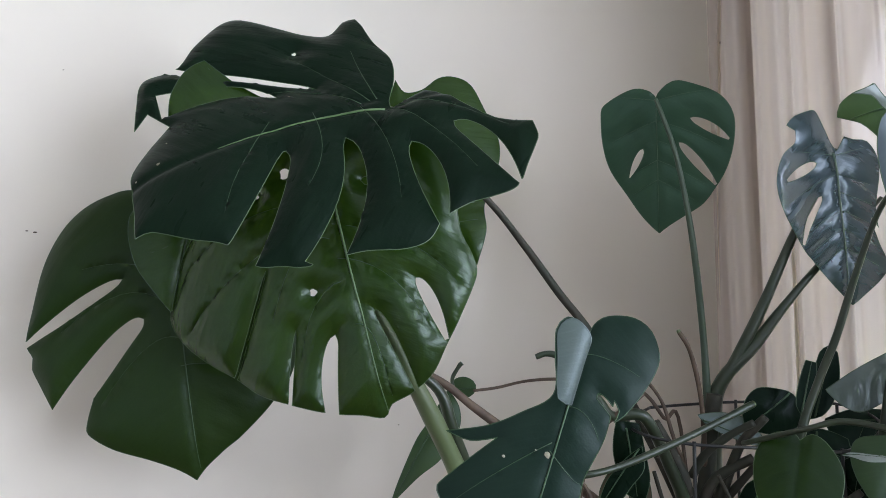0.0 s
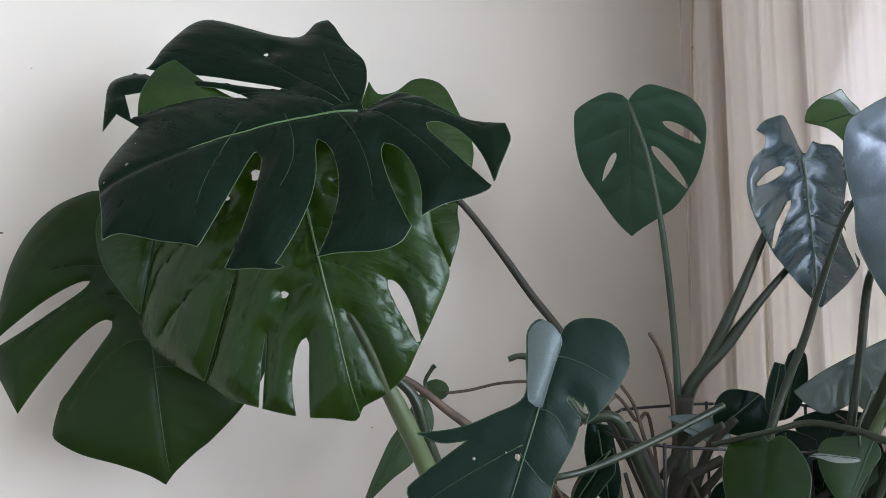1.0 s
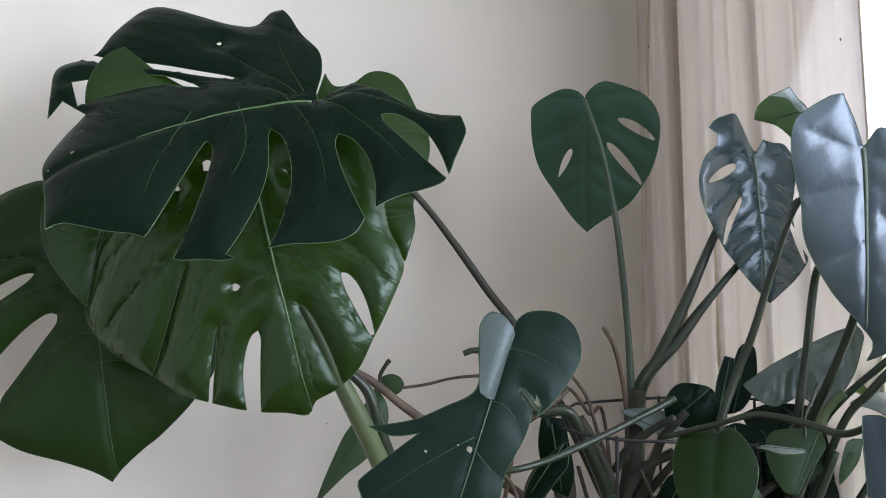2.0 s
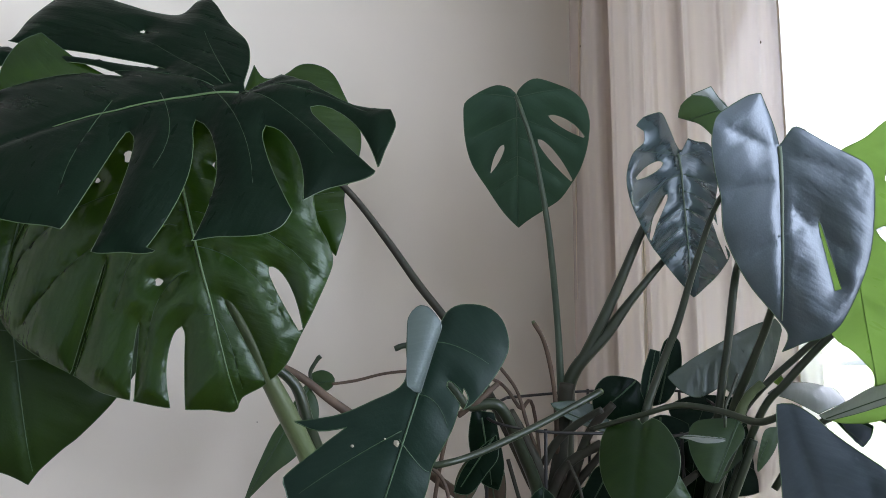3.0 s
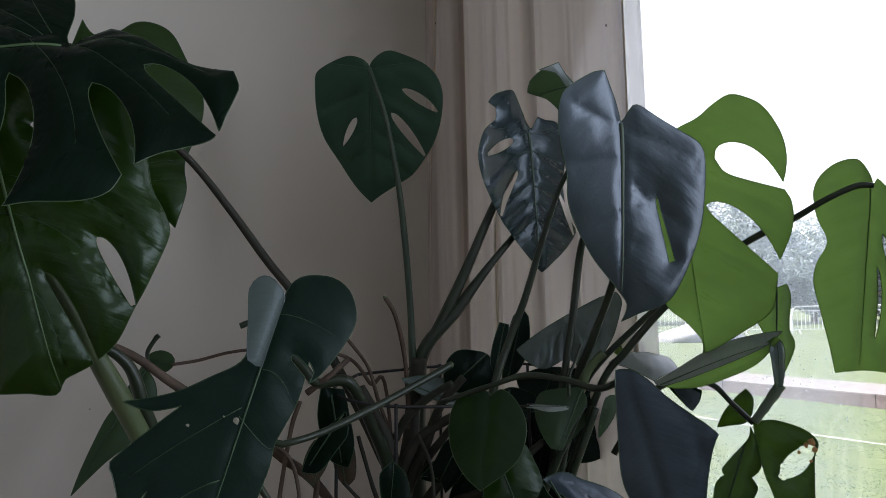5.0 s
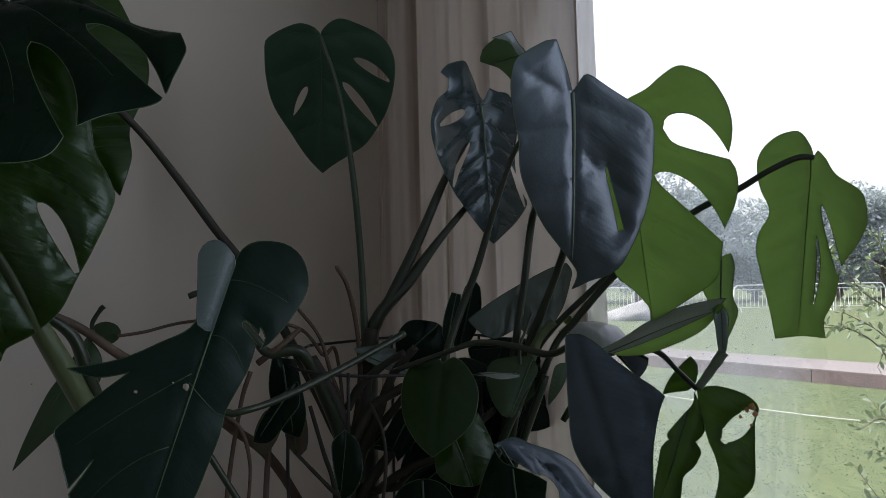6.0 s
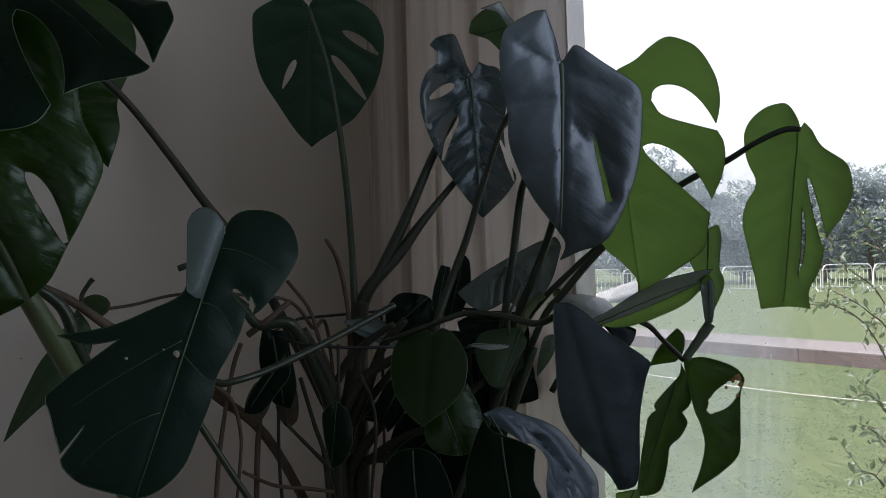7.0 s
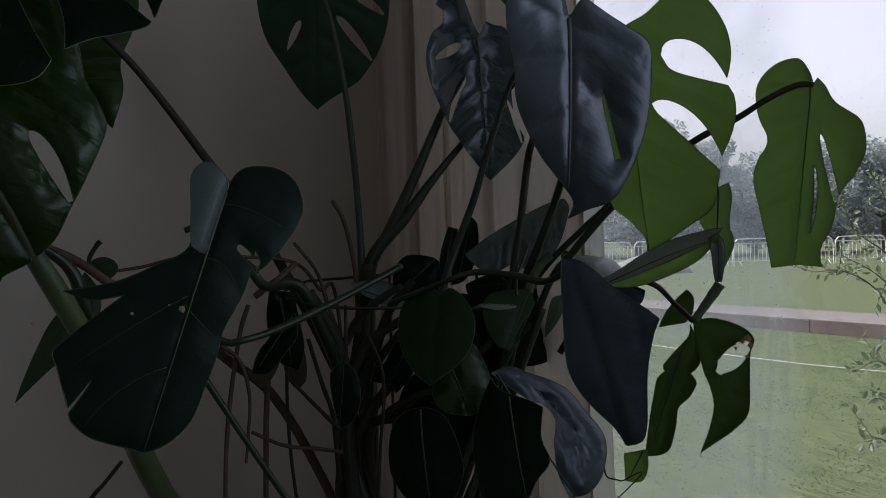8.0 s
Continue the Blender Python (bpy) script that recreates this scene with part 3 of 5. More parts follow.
    return blade


def stalk(plant, name, material, points, r0, r1):
    """A round stalk through the points, thicker at one end, with faint knots."""
    line = smooth_line(points, 8)
    bm = bmesh.new()
    tube(bm, line, lambda t: (r0 + (r1 - r0) * t) * (1 + 0.05 * math.sin(19 * t + 40 * r0)), 9)
    return part(name, bm, material, plant, smooth=True)


monstera = thing("monstera_plant", "large monstera plant with split leaves on long stalks", "houseplant", (0.45, 1.15, 0.5))
monstera.location = (0, 0, 0)
leaf(monstera, LEAF_OLD, 'large dark green split leaf with a pale midrib', (-0.077, 1.016, 1.799), (-0.927, -0.143, -0.347), (-0.113, -0.774, 0.622), 0.343, (0.0, 0.09), (0.0, -0.6, 0.35),
     rim=[(170, 10.3), (152, 14.1), (140, 17.7), (127, 20.8), (120, 24.5), (117, 26.0), (113, 25.2), (108, 22.4), (99, 23.2), (90, 26.1), (83, 29.9), (79, 31.6), (74, 31.6), (65, 30.0), (55, 28.5), (47, 31.1), (38, 29.1), (28, 27.1), (36, 26.8), (31, 22.3), (19, 23.7), (8, 25.3), (1, 25.5), (-10, 26.0), (-19, 27.5), (-20, 25.5), (-31, 23.0), (-42, 21.4), (-54, 22.9), (-62, 22.4), (-69, 22.4), (-79, 21.6), (-88, 21.7), (-99, 23.4), (-106, 23.9), (-114, 22.9), (-123, 23.9), (-128, 25.6), (-134, 27.9), (-142, 28.1), (-149, 28.6), (-152, 28.7), (-157, 28.0), (-158, 24.9), (-161, 22.4), (-170, 19.4), (-179, 17.8), (172, 15.6), (175, 12.6), (178, 10.0)],
     slits=[(9.9, 7.3, 16.8, 16.5, 24.1, 27.4, 0.61, 1.15, 1.22), (10.7, 12.8, 15.0, 19.4, 16.4, 29.0, 0.46, 2.6, 5.34), (-1.6, 14.4, -8.9, 18.2, -17.4, 24.3, 1.37, 3.21, 4.27), (-2.9, 6.5, -12.9, 8.5, -21.7, 15.6, 1.53, 3.21, 3.97), (-7.7, -1.1, -14.3, -1.2, -21.8, 0.1, 1.37, 3.51, 0.92), (-6.4, -7.5, -11.9, -9.9, -20.2, -10.9, 1.37, 3.05, 0.31)], holes=[(19.4, 8.1, 0.38)], rib_width=0.0017, rib=VEIN, edge=EDGE, bulge=0.003, pucker=0.0015, rib_end=0.66, rib_bow=0.024, groove=VEIN_DARK, side_veins=[(1.6, 2.9, -7.6, 1.9, -16.6, 3.5), (3.4, 9.2, -4.4, 10.0, -10.1, 13.4), (0.3, -0.6, -6.3, -4.2, -15.8, -6.9), (2.7, 1.3, 9.8, 4.6, 18.4, 9.4), (2.7, 0.3, 9.5, 0.5, 15.0, 0.3), (2.5, 2.6, 8.2, 7.6, 12.4, 14.1), (4.3, 15.1, -2.7, 20.4, -9.8, 24.0), (0.4, -1.6, -2.8, -7.9, -10.5, -13.6)], scars=[(2.5, 30.4, 0.28), (1.1, 33.7, 0.14), (6.9, 28.9, 0.14)], arch=0.004)
leaf(monstera, LEAF_FRESH, 'bright green split leaf with glossy folds', (-0.149, 1.027, 1.691), (0.249, -0.141, -0.958), (-0.112, -0.987, 0.116), 0.314, (0.0, 0.11), (-0.3, -0.6, -0.9),
     rim=[(113, 25.5), (101, 27.5), (95, 28.7), (90, 28.7), (83, 27.1), (74, 24.6), (63, 22.2), (52, 21.3), (40, 20.1), (28, 19.6), (19, 19.5), (10, 19.6), (2, 20.3), (-2, 18.9), (-12, 18.5), (-23, 17.8), (-36, 16.4), (-49, 16.0), (-71, 16.7), (-81, 16.1), (-93, 15.3), (-114, 17.3), (-133, 20.6), (-149, 20.5), (-169, 20.7), (166, 21.8), (139, 22.8)],
     slits=[(11.8, 8.3, 16.1, 15.4, 20.7, 22.3, 0.38, 0.46, 0.53), (9.5, 17.3, 11.2, 21.8, 13.2, 27.8, 0.23, 0.61, 0.53), (4.3, 19.3, 6.3, 23.9, 7.4, 29.8, 1.07, 2.29, 1.68), (-1.6, 17.5, -3.0, 21.9, -4.4, 29.6, 0.61, 1.22, 0.46), (-7.9, 14.8, -9.0, 18.1, -9.8, 23.7, 0.61, 1.83, 0.61)], holes=[(6.1, -4.1, 0.84), (-4.7, 0.2, 0.61), (10.8, -2.2, 0.38), (5.9, 13.1, 0.53)], rib_width=0.002, rib=VEIN, edge=EDGE, bulge=0.006, pucker=0.0012, groove=VEIN_DARK, side_veins=[(1.8, 7.0, 6.5, 7.6, 12.1, 15.2), (1.6, 4.2, 14.0, 6.8, 25.4, 12.9), (1.3, 9.9, -4.7, 13.9, -8.3, 22.1), (1.7, 13.0, 5.8, 14.9, 9.6, 21.5), (1.1, 18.9, -0.8, 21.3, -1.1, 28.9), (1.6, 2.6, 12.6, 0.6, 25.1, 5.4), (1.0, 5.2, -8.0, 10.1, -13.1, 16.9)], arch=0.008, turn_down=0.018)
leaf(monstera, LEAF_MID, 'dark green leaf with two deep slits', (-0.414, 1.19, 1.606), (0.182, -0.141, -0.973), (0.056, -0.987, 0.154), 0.333, (0.0, 0.1), (-0.2, -0.5, -0.5),
     rim=[(166, 23.6), (158, 24.5), (147, 25.3), (136, 25.3), (123, 24.6), (108, 24.0), (94, 24.5), (88, 23.5), (84, 23.9), (75, 23.2), (66, 23.0), (59, 17.0), (53, 19.8), (49, 21.1), (37, 20.8), (20, 20.5), (8, 21.7), (2, 23.3), (-1, 22.0), (-11, 20.0), (-20, 19.2), (-39, 18.2), (-59, 18.0), (-85, 16.6), (-117, 15.9), (-151, 16.6), (-175, 20.4)],
     slits=[(8.4, 1.4, 16.1, 4.5, 25.2, 9.1, 1.05, 2.1, 0.7), (5.7, 8.2, 11.0, 12.2, 19.6, 20.8, 1.58, 3.68, 4.38)], holes=[], bulge=0.005, groove=VEIN_DARK, side_veins=[(0.1, 3.4, 6.3, -0.4, 14.3, -1.1), (0.4, 8.8, 7.6, 3.9, 18.6, 7.9), (0.6, 12.2, 5.9, 13.0, 13.5, 20.1), (0.7, 16.5, -5.5, 17.6, -10.8, 22.0)], arch=0.008)
leaf(monstera, LEAF_FRESH, 'mid-green leaf mostly covered by others', (-0.082, 1.197, 1.75), (0.655, -0.165, -0.737), (-0.087, -0.986, 0.143), 0.208, (0.0, 0.05), (0, -0.4, -0.4),
     rim=[(159, 9.0), (-157, 14.6), (-147, 19.8), (-143, 17.4), (-134, 17.9), (-127, 20.5), (-120, 21.4), (-112, 21.0), (-101, 18.7), (-81, 16.4), (-64, 14.1), (-39, 11.7), (-20, 13.4), (0, 15.6), (3, 10.4), (32, 7.3), (66, 9.7), (98, 9.3)],
     slits=[], holes=[(-7.9, 1.4, 0.89)])
leaf(monstera, LEAF_FRESH, 'bright green lobe curling upwards', (-0.254, 1.084, 1.822), (-0.978, -0.057, -0.201), (0.062, -0.998, -0.018), 0.134, (0.0, 0.07), (0, -2, -2),
     rim=[(-4, 7.1), (33, 7.4), (65, 8.5), (85, 8.8), (98, 6.8), (131, 5.2), (173, 7.1), (-159, 5.2), (-69, 3.1), (-19, 6.1)],
     slits=[], holes=[], veins=0)
leaf(monstera, LEAF_FRESH, 'yellowish green lobe hanging behind', (-0.369, 1.108, 1.632), (-0.159, -0.083, -0.984), (0.135, -0.989, 0.062), 0.110, (0.0, 0.03), (0, -0.5, -0.5),
     rim=[(155, 8.4), (126, 10.1), (106, 8.9), (71, 6.7), (30, 6.2), (1, 7.9), (-26, 5.4), (-119, 4.6), (-168, 7.0)],
     slits=[], holes=[], veins=0)
leaf(monstera, LEAF_HEART, 'heart-shaped green leaf with three slits seen from below', (0.364, 1.284, 1.891), (0.08, 0.27, -0.96), (-0.409, -0.869, -0.279), 0.234, (0.0, 0.1), (0.2, 0.5, 0.5),
     rim=[(180, 10.0), (175, 11.2), (164, 12.3), (150, 12.6), (137, 12.9), (131, 12.5), (109, 9.9), (78, 8.4), (40, 8.4), (14, 10.8), (0, 13.3), (-8, 12.1), (-25, 11.1), (-42, 11.1), (-61, 11.0), (-77, 11.5), (-95, 12.4), (-112, 13.7), (-124, 14.3), (-135, 14.2), (-147, 13.6), (-163, 13.2), (-171, 12.3), (-178, 10.8)],
     slits=[(-5.5, 3.7, -8.7, 5.4, -11.8, 7.6, 0.58, 1.64, 0.39), (-3.6, 7.7, -6.4, 10.9, -9.6, 15.1, 0.77, 1.64, 0.48), (2.4, 8.5, 3.6, 10.8, 4.9, 13.5, 0.67, 1.25, 0.19)], holes=[], bulge=0.004, droop=0.004, rib=VEIN_DARK, rib_width=0.0006)
leaf(monstera, LEAF_BLUE, 'dark twisted leaf with two round lobes', (0.161, 0.841, 1.489), (-0.331, -0.163, -0.93), (-0.068, -0.978, 0.196), 0.268, (-0.0, 0.141), (-0.15, -0.5, -0.8),
     rim=[(180, 14.7), (-179, 16.5), (-175, 18.0), (-167, 19.2), (-160, 19.0), (-153, 17.4), (-149, 15.5), (-145, 12.2), (-142, 9.6), (-142, 8.3), (-146, 9.5), (-153, 9.9), (-142, 7.5), (-132, 6.1), (-118, 4.7), (-88, 3.7), (-59, 4.5), (-33, 6.7), (-20, 9.6), (-9, 11.7), (0, 12.8), (5, 12.8), (22, 13.5), (32, 13.5), (36, 13.0), (56, 12.1), (62, 12.1), (73, 9.2), (100, 6.2), (89, 8.8), (90, 11.6), (104, 7.8), (134, 6.3), (166, 7.6), (166, 11.9), (166, 14.9), (169, 16.3), (172, 16.6), (177, 15.8)],
     slits=[(6.5, 21.5, 7.2, 23.6, 8.0, 25.6, 0.15, 0.29, 0.44), (-2.6, 5.4, -3.4, 5.7, -4.9, 6.8, 0.58, 0.87, 0.78)], holes=[], base_bend=-0.8, base_from=0.12, groove=VEIN_DARK, rib=VEIN_DARK, side_veins=[(0.2, 7.6, -2.0, 7.8, -4.1, 9.9), (0.5, 12.6, -2.3, 14.4, -3.5, 14.7), (0.5, 11.7, 4.8, 16.2, 8.6, 20.8), (0.3, 18.8, 3.6, 21.7, 5.9, 25.9), (0.1, 1.5, -2.6, 1.2, -6.4, 1.9)], scars=[(0.6, 13.1, 0.34), (4.9, 14.7, 0.17), (1.9, 13.0, 0.11)])
leaf(monstera, LEAF_PALE, 'folded lobe of the twisted leaf, window light put in as pale blue', (0.154, 0.801, 1.486), (-0.349, -0.069, -0.935), (-0.069, -0.993, 0.099), 0.066, (0.018, 0.027), (0, 0, -3),
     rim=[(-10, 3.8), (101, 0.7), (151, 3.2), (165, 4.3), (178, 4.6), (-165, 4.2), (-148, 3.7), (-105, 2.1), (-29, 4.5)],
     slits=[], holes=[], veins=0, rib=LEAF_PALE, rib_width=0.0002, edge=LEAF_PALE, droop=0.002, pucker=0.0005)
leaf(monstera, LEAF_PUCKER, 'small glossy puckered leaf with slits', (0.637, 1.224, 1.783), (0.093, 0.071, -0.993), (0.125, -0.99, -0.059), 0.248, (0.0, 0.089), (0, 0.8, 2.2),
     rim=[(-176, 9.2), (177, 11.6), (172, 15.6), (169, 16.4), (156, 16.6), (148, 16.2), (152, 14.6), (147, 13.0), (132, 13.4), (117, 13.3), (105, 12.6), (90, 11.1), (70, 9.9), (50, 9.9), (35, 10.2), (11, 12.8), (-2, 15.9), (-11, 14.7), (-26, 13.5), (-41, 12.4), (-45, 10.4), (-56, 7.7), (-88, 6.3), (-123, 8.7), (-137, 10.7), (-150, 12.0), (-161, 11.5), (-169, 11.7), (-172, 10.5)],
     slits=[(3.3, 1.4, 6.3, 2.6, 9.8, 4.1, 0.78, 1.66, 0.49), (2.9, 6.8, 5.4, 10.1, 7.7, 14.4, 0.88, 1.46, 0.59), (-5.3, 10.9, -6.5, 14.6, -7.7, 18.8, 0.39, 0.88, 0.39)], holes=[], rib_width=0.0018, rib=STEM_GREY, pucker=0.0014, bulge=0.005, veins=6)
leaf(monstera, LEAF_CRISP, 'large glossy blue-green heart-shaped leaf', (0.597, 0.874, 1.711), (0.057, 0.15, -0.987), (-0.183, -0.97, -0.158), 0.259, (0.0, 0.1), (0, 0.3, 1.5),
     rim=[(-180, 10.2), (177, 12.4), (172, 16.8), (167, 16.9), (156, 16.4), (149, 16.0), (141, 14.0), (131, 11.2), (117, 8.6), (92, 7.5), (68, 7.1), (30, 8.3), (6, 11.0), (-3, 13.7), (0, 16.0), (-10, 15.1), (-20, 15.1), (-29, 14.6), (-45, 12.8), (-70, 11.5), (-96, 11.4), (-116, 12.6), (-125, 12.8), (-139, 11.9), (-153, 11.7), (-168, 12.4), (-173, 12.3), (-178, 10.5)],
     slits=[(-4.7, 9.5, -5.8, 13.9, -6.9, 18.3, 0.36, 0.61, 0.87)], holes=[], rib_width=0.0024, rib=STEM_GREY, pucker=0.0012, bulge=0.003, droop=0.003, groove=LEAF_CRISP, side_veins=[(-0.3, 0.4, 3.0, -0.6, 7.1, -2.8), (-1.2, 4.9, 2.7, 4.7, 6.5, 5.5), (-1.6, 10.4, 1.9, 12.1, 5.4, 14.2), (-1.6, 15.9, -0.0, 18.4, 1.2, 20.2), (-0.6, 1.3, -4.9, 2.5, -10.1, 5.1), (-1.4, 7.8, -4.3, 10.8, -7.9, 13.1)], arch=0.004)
leaf(monstera, LEAF_SOFT, 'small leaf with a folded pale edge', (0.55, 0.929, 1.774), (-0.713, 0.687, -0.142), (-0.698, -0.714, 0.049), 0.055, (-0.0, 0.025), (0, -1, -1),
     rim=[(12, 3.5), (39, 3.6), (72, 3.4), (100, 3.4), (111, 3.9), (134, 2.9), (179, 3.1), (-139, 3.3), (-102, 3.4), (-49, 1.3)],
     slits=[], holes=[], veins=0)
# pale strip added for that leaf's lit folded edge
leaf(monstera, LEAF_SHEEN, 'green monstera leaf among the stems', (0.548, 0.913, 1.764), (-0.918, -0.098, 0.383), (0.018, -0.978, -0.208), 0.051, (0.009, 0.025), (0, -1, -1),
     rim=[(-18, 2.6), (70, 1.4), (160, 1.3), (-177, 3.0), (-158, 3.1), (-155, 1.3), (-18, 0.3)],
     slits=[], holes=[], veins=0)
leaf(monstera, LEAF_YOUNG, 'backlit bright green split leaf', (0.7, 0.908, 1.706), (0.18, 0.094, -0.979), (-0.865, -0.458, -0.204), 0.304, (0.0, 0.114), (0, -0.15, -0.2),
     rim=[(178, 12.2), (-166, 13.8), (-159, 15.8), (-153, 17.5), (-146, 17.9), (-138, 17.9), (-126, 16.9), (-116, 15.7), (-108, 14.4), (-102, 13.5), (-95, 14.0), (-85, 14.1), (-74, 13.8), (-60, 13.5), (-49, 14.6), (-39, 16.3), (-33, 16.7), (-21, 17.0), (-6, 18.4), (1, 19.2), (1, 17.2), (9, 14.7), (20, 13.3), (32, 10.8), (58, 7.9), (125, 6.7), (160, 10.6)],
     slits=[(-5.0, 3.7, -8.6, 4.7, -13.5, 8.9, 1.89, 4.26, 0.31), (-3.0, 9.8, -7.5, 13.1, -11.6, 19.4, 1.1, 3.15, 1.1)], holes=[], bulge=0.005, groove=LEAF_YOUNG, rib=VEIN_YOUNG, rib_width=0.0007, droop=0.004, edge=VEIN_YOUNG)
leaf(monstera, LEAF_YOUNG, 'backlit green leaf hanging by the window', (0.958, 0.823, 1.635), (-0.108, 0.049, -0.993), (-0.46, -0.888, 0.006), 0.255, (0.0, 0.11), (0, -0.8, -1.6),
     rim=[(-178, 11.2), (-180, 12.6), (174, 14.5), (170, 14.9), (162, 14.7), (153, 13.8), (145, 12.4), (138, 10.3), (132, 8.4), (125, 6.3), (111, 5.5), (89, 6.1), (65, 7.0), (37, 8.7), (18, 12.3), (11, 15.3), (-3, 14.3), (-15, 14.8), (-16, 12.3), (-29, 9.7), (-54, 6.7), (-83, 7.3), (-106, 8.8), (-123, 9.7), (-135, 10.0), (-158, 9.6), (-170, 11.3), (-176, 12.2)],
     slits=[(-1.9, 6.5, -3.3, 10.7, -5.2, 16.0, 0.4, 1.04, 0.96), (-1.5, 11.0, -2.1, 15.7, -1.8, 20.7, 0.24, 0.56, 0.16)], holes=[], bulge=0.005, groove=LEAF_YOUNG, rib=VEIN_YOUNG, rib_width=0.0007, edge=VEIN_YOUNG)
leaf(monstera, LEAF_NAVY, 'large dark folded hanging leaf', (0.533, 0.79, 1.404), (0.156, -0.237, -0.959), (-0.597, -0.796, 0.1), 0.215, (0.0, 0.11), (0, 0.5, 0.9),
     rim=[(175, 11.2), (-177, 10.9), (-167, 9.5), (-154, 7.9), (-131, 7.1), (-114, 7.4), (-103, 7.8), (-94, 6.6), (-53, 5.8), (-19, 9.2), (-10, 10.8), (0, 10.7), (4, 8.6), (23, 6.1), (51, 4.5), (88, 3.7), (146, 5.0), (170, 9.3)],
     slits=[], holes=[], bulge=0.003, rib_width=0.0003, rib=LEAF_NAVY, groove=LEAF_NAVY, veins=2, side_veins=[(-1.8, 1.3, -4.7, 5.8, -5.2, 10.9), (-5.2, 10.9, -3.9, 16.3, -1.0, 21.5), (-4.9, 6.2, -1.9, 8.6, 2.0, 9.5), (-5.1, 11.4, -1.0, 14.9, 2.7, 16.2), (-3.8, 16.3, -1.1, 18.4, 0.9, 19.8)])
# two halves of one leaf; shade and sheen put into separate materials
leaf(monstera, LEAF_OLD, 'glossy grey-green leaf folded along its midrib', (0.513, 0.92, 1.239), (-0.03, -0.367, -0.93), (-0.697, -0.659, 0.283), 0.144, (0.0, 0.06), (0, -0.6, -0.6),
     rim=[(166, 8.0), (170, 6.0), (-148, 4.6), (-122, 4.9), (-72, 3.4), (-44, 5.5), (-16, 6.2), (4, 8.3), (36, 9.0), (54, 7.5), (97, 5.8), (139, 6.2)],
     slits=[], holes=[], veins=0)
leaf(monstera, LEAF_NAVY, 'lit half of a folded leaf, its sheen put in as grey', (0.521, 0.95, 1.253), (0.435, -0.28, -0.856), (0.069, -0.937, 0.342), 0.192, (-0.04, 0.1), (0, -0.8, -0.8),
     rim=[(156, 11.5), (171, 9.9), (-178, 7.6), (-147, 5.6), (-113, 5.2), (-78, 5.4), (-43, 8.3), (-11, 9.5), (12, 10.0), (29, 9.8), (37, 6.9), (49, 3.2), (-148, 0.5), (173, 3.1), (155, 5.1), (155, 9.2)],
     slits=[], holes=[], bulge=0.004, pucker=0.005, groove=LEAF_NAVY, veins=2, side_veins=[(-1.8, 1.5, -4.4, 5.7, -3.9, 11.6), (-3.0, 3.2, -5.0, 10.6, -3.4, 16.6), (-4.2, 5.2, -5.8, 12.4, -5.9, 16.0), (-3.9, 11.6, -2.2, 14.5, -0.5, 16.9)])
leaf(monstera, LEAF_SOFT, 'green monstera leaf among the stems', (0.632, 1.066, 1.354), (-0.526, -0.203, -0.826), (-0.457, -0.752, 0.476), 0.103, (0.02, 0.05), (0, -1, -1),
     rim=[(131, 4.4), (-162, 5.7), (-134, 4.8), (-68, 2.9), (-29, 5.2), (-10, 5.1), (36, 3.3), (94, 3.7)],
     slits=[], holes=[], veins=0)
leaf(monstera, LEAF_YOUNG, 'green monstera leaf among the stems', (0.8, 1.016, 1.097), (-0.566, 0.03, -0.824), (-0.414, -0.875, 0.252), 0.053, (0.0, 0.02), (0, -1, -1),
     rim=[(94, 2.3), (-170, 2.6), (-89, 1.9), (-40, 2.9), (4, 3.3)],
     slits=[], holes=[], veins=0, edge=VEIN_YOUNG)
leaf(monstera, DRY, 'dry curled brown leaf', (0.279, 1.157, 1.299), (0.178, 0.1, -0.979), (-0.186, -0.973, -0.133), 0.082, (-0.0, 0.04), (0, -3, -3),
     rim=[(-174, 4.1), (-137, 2.8), (-63, 2.3), (-21, 3.9), (0, 4.5), (17, 3.1), (97, 1.1)],
     slits=[], holes=[], veins=0)
leaf(monstera, DRY, 'dry curled brown leaf', (0.266, 1.162, 1.291), (-0.307, 0.021, -0.952), (-0.2, -0.979, 0.043), 0.070, (0.01, 0.03), (0, -3, -3),
     rim=[(-160, 3.3), (162, 2.2), (51, 1.6), (8, 3.2), (-15, 4.2), (-55, 2.5), (-132, 2.9)],
     slits=[], holes=[], veins=0)
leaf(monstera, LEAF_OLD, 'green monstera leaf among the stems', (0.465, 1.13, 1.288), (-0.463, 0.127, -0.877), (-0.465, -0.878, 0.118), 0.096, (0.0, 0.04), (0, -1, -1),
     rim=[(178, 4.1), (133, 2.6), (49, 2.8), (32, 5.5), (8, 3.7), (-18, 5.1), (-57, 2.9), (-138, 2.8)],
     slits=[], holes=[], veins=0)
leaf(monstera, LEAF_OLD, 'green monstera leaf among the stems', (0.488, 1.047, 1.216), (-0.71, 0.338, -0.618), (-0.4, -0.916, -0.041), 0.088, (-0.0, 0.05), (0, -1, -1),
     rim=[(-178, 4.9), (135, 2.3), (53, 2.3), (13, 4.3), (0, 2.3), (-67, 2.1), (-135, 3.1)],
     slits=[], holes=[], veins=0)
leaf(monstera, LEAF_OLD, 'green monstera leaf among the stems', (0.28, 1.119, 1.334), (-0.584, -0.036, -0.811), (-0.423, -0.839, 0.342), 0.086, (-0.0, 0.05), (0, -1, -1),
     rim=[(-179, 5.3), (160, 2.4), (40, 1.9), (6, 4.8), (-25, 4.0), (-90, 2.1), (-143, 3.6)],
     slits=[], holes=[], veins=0)
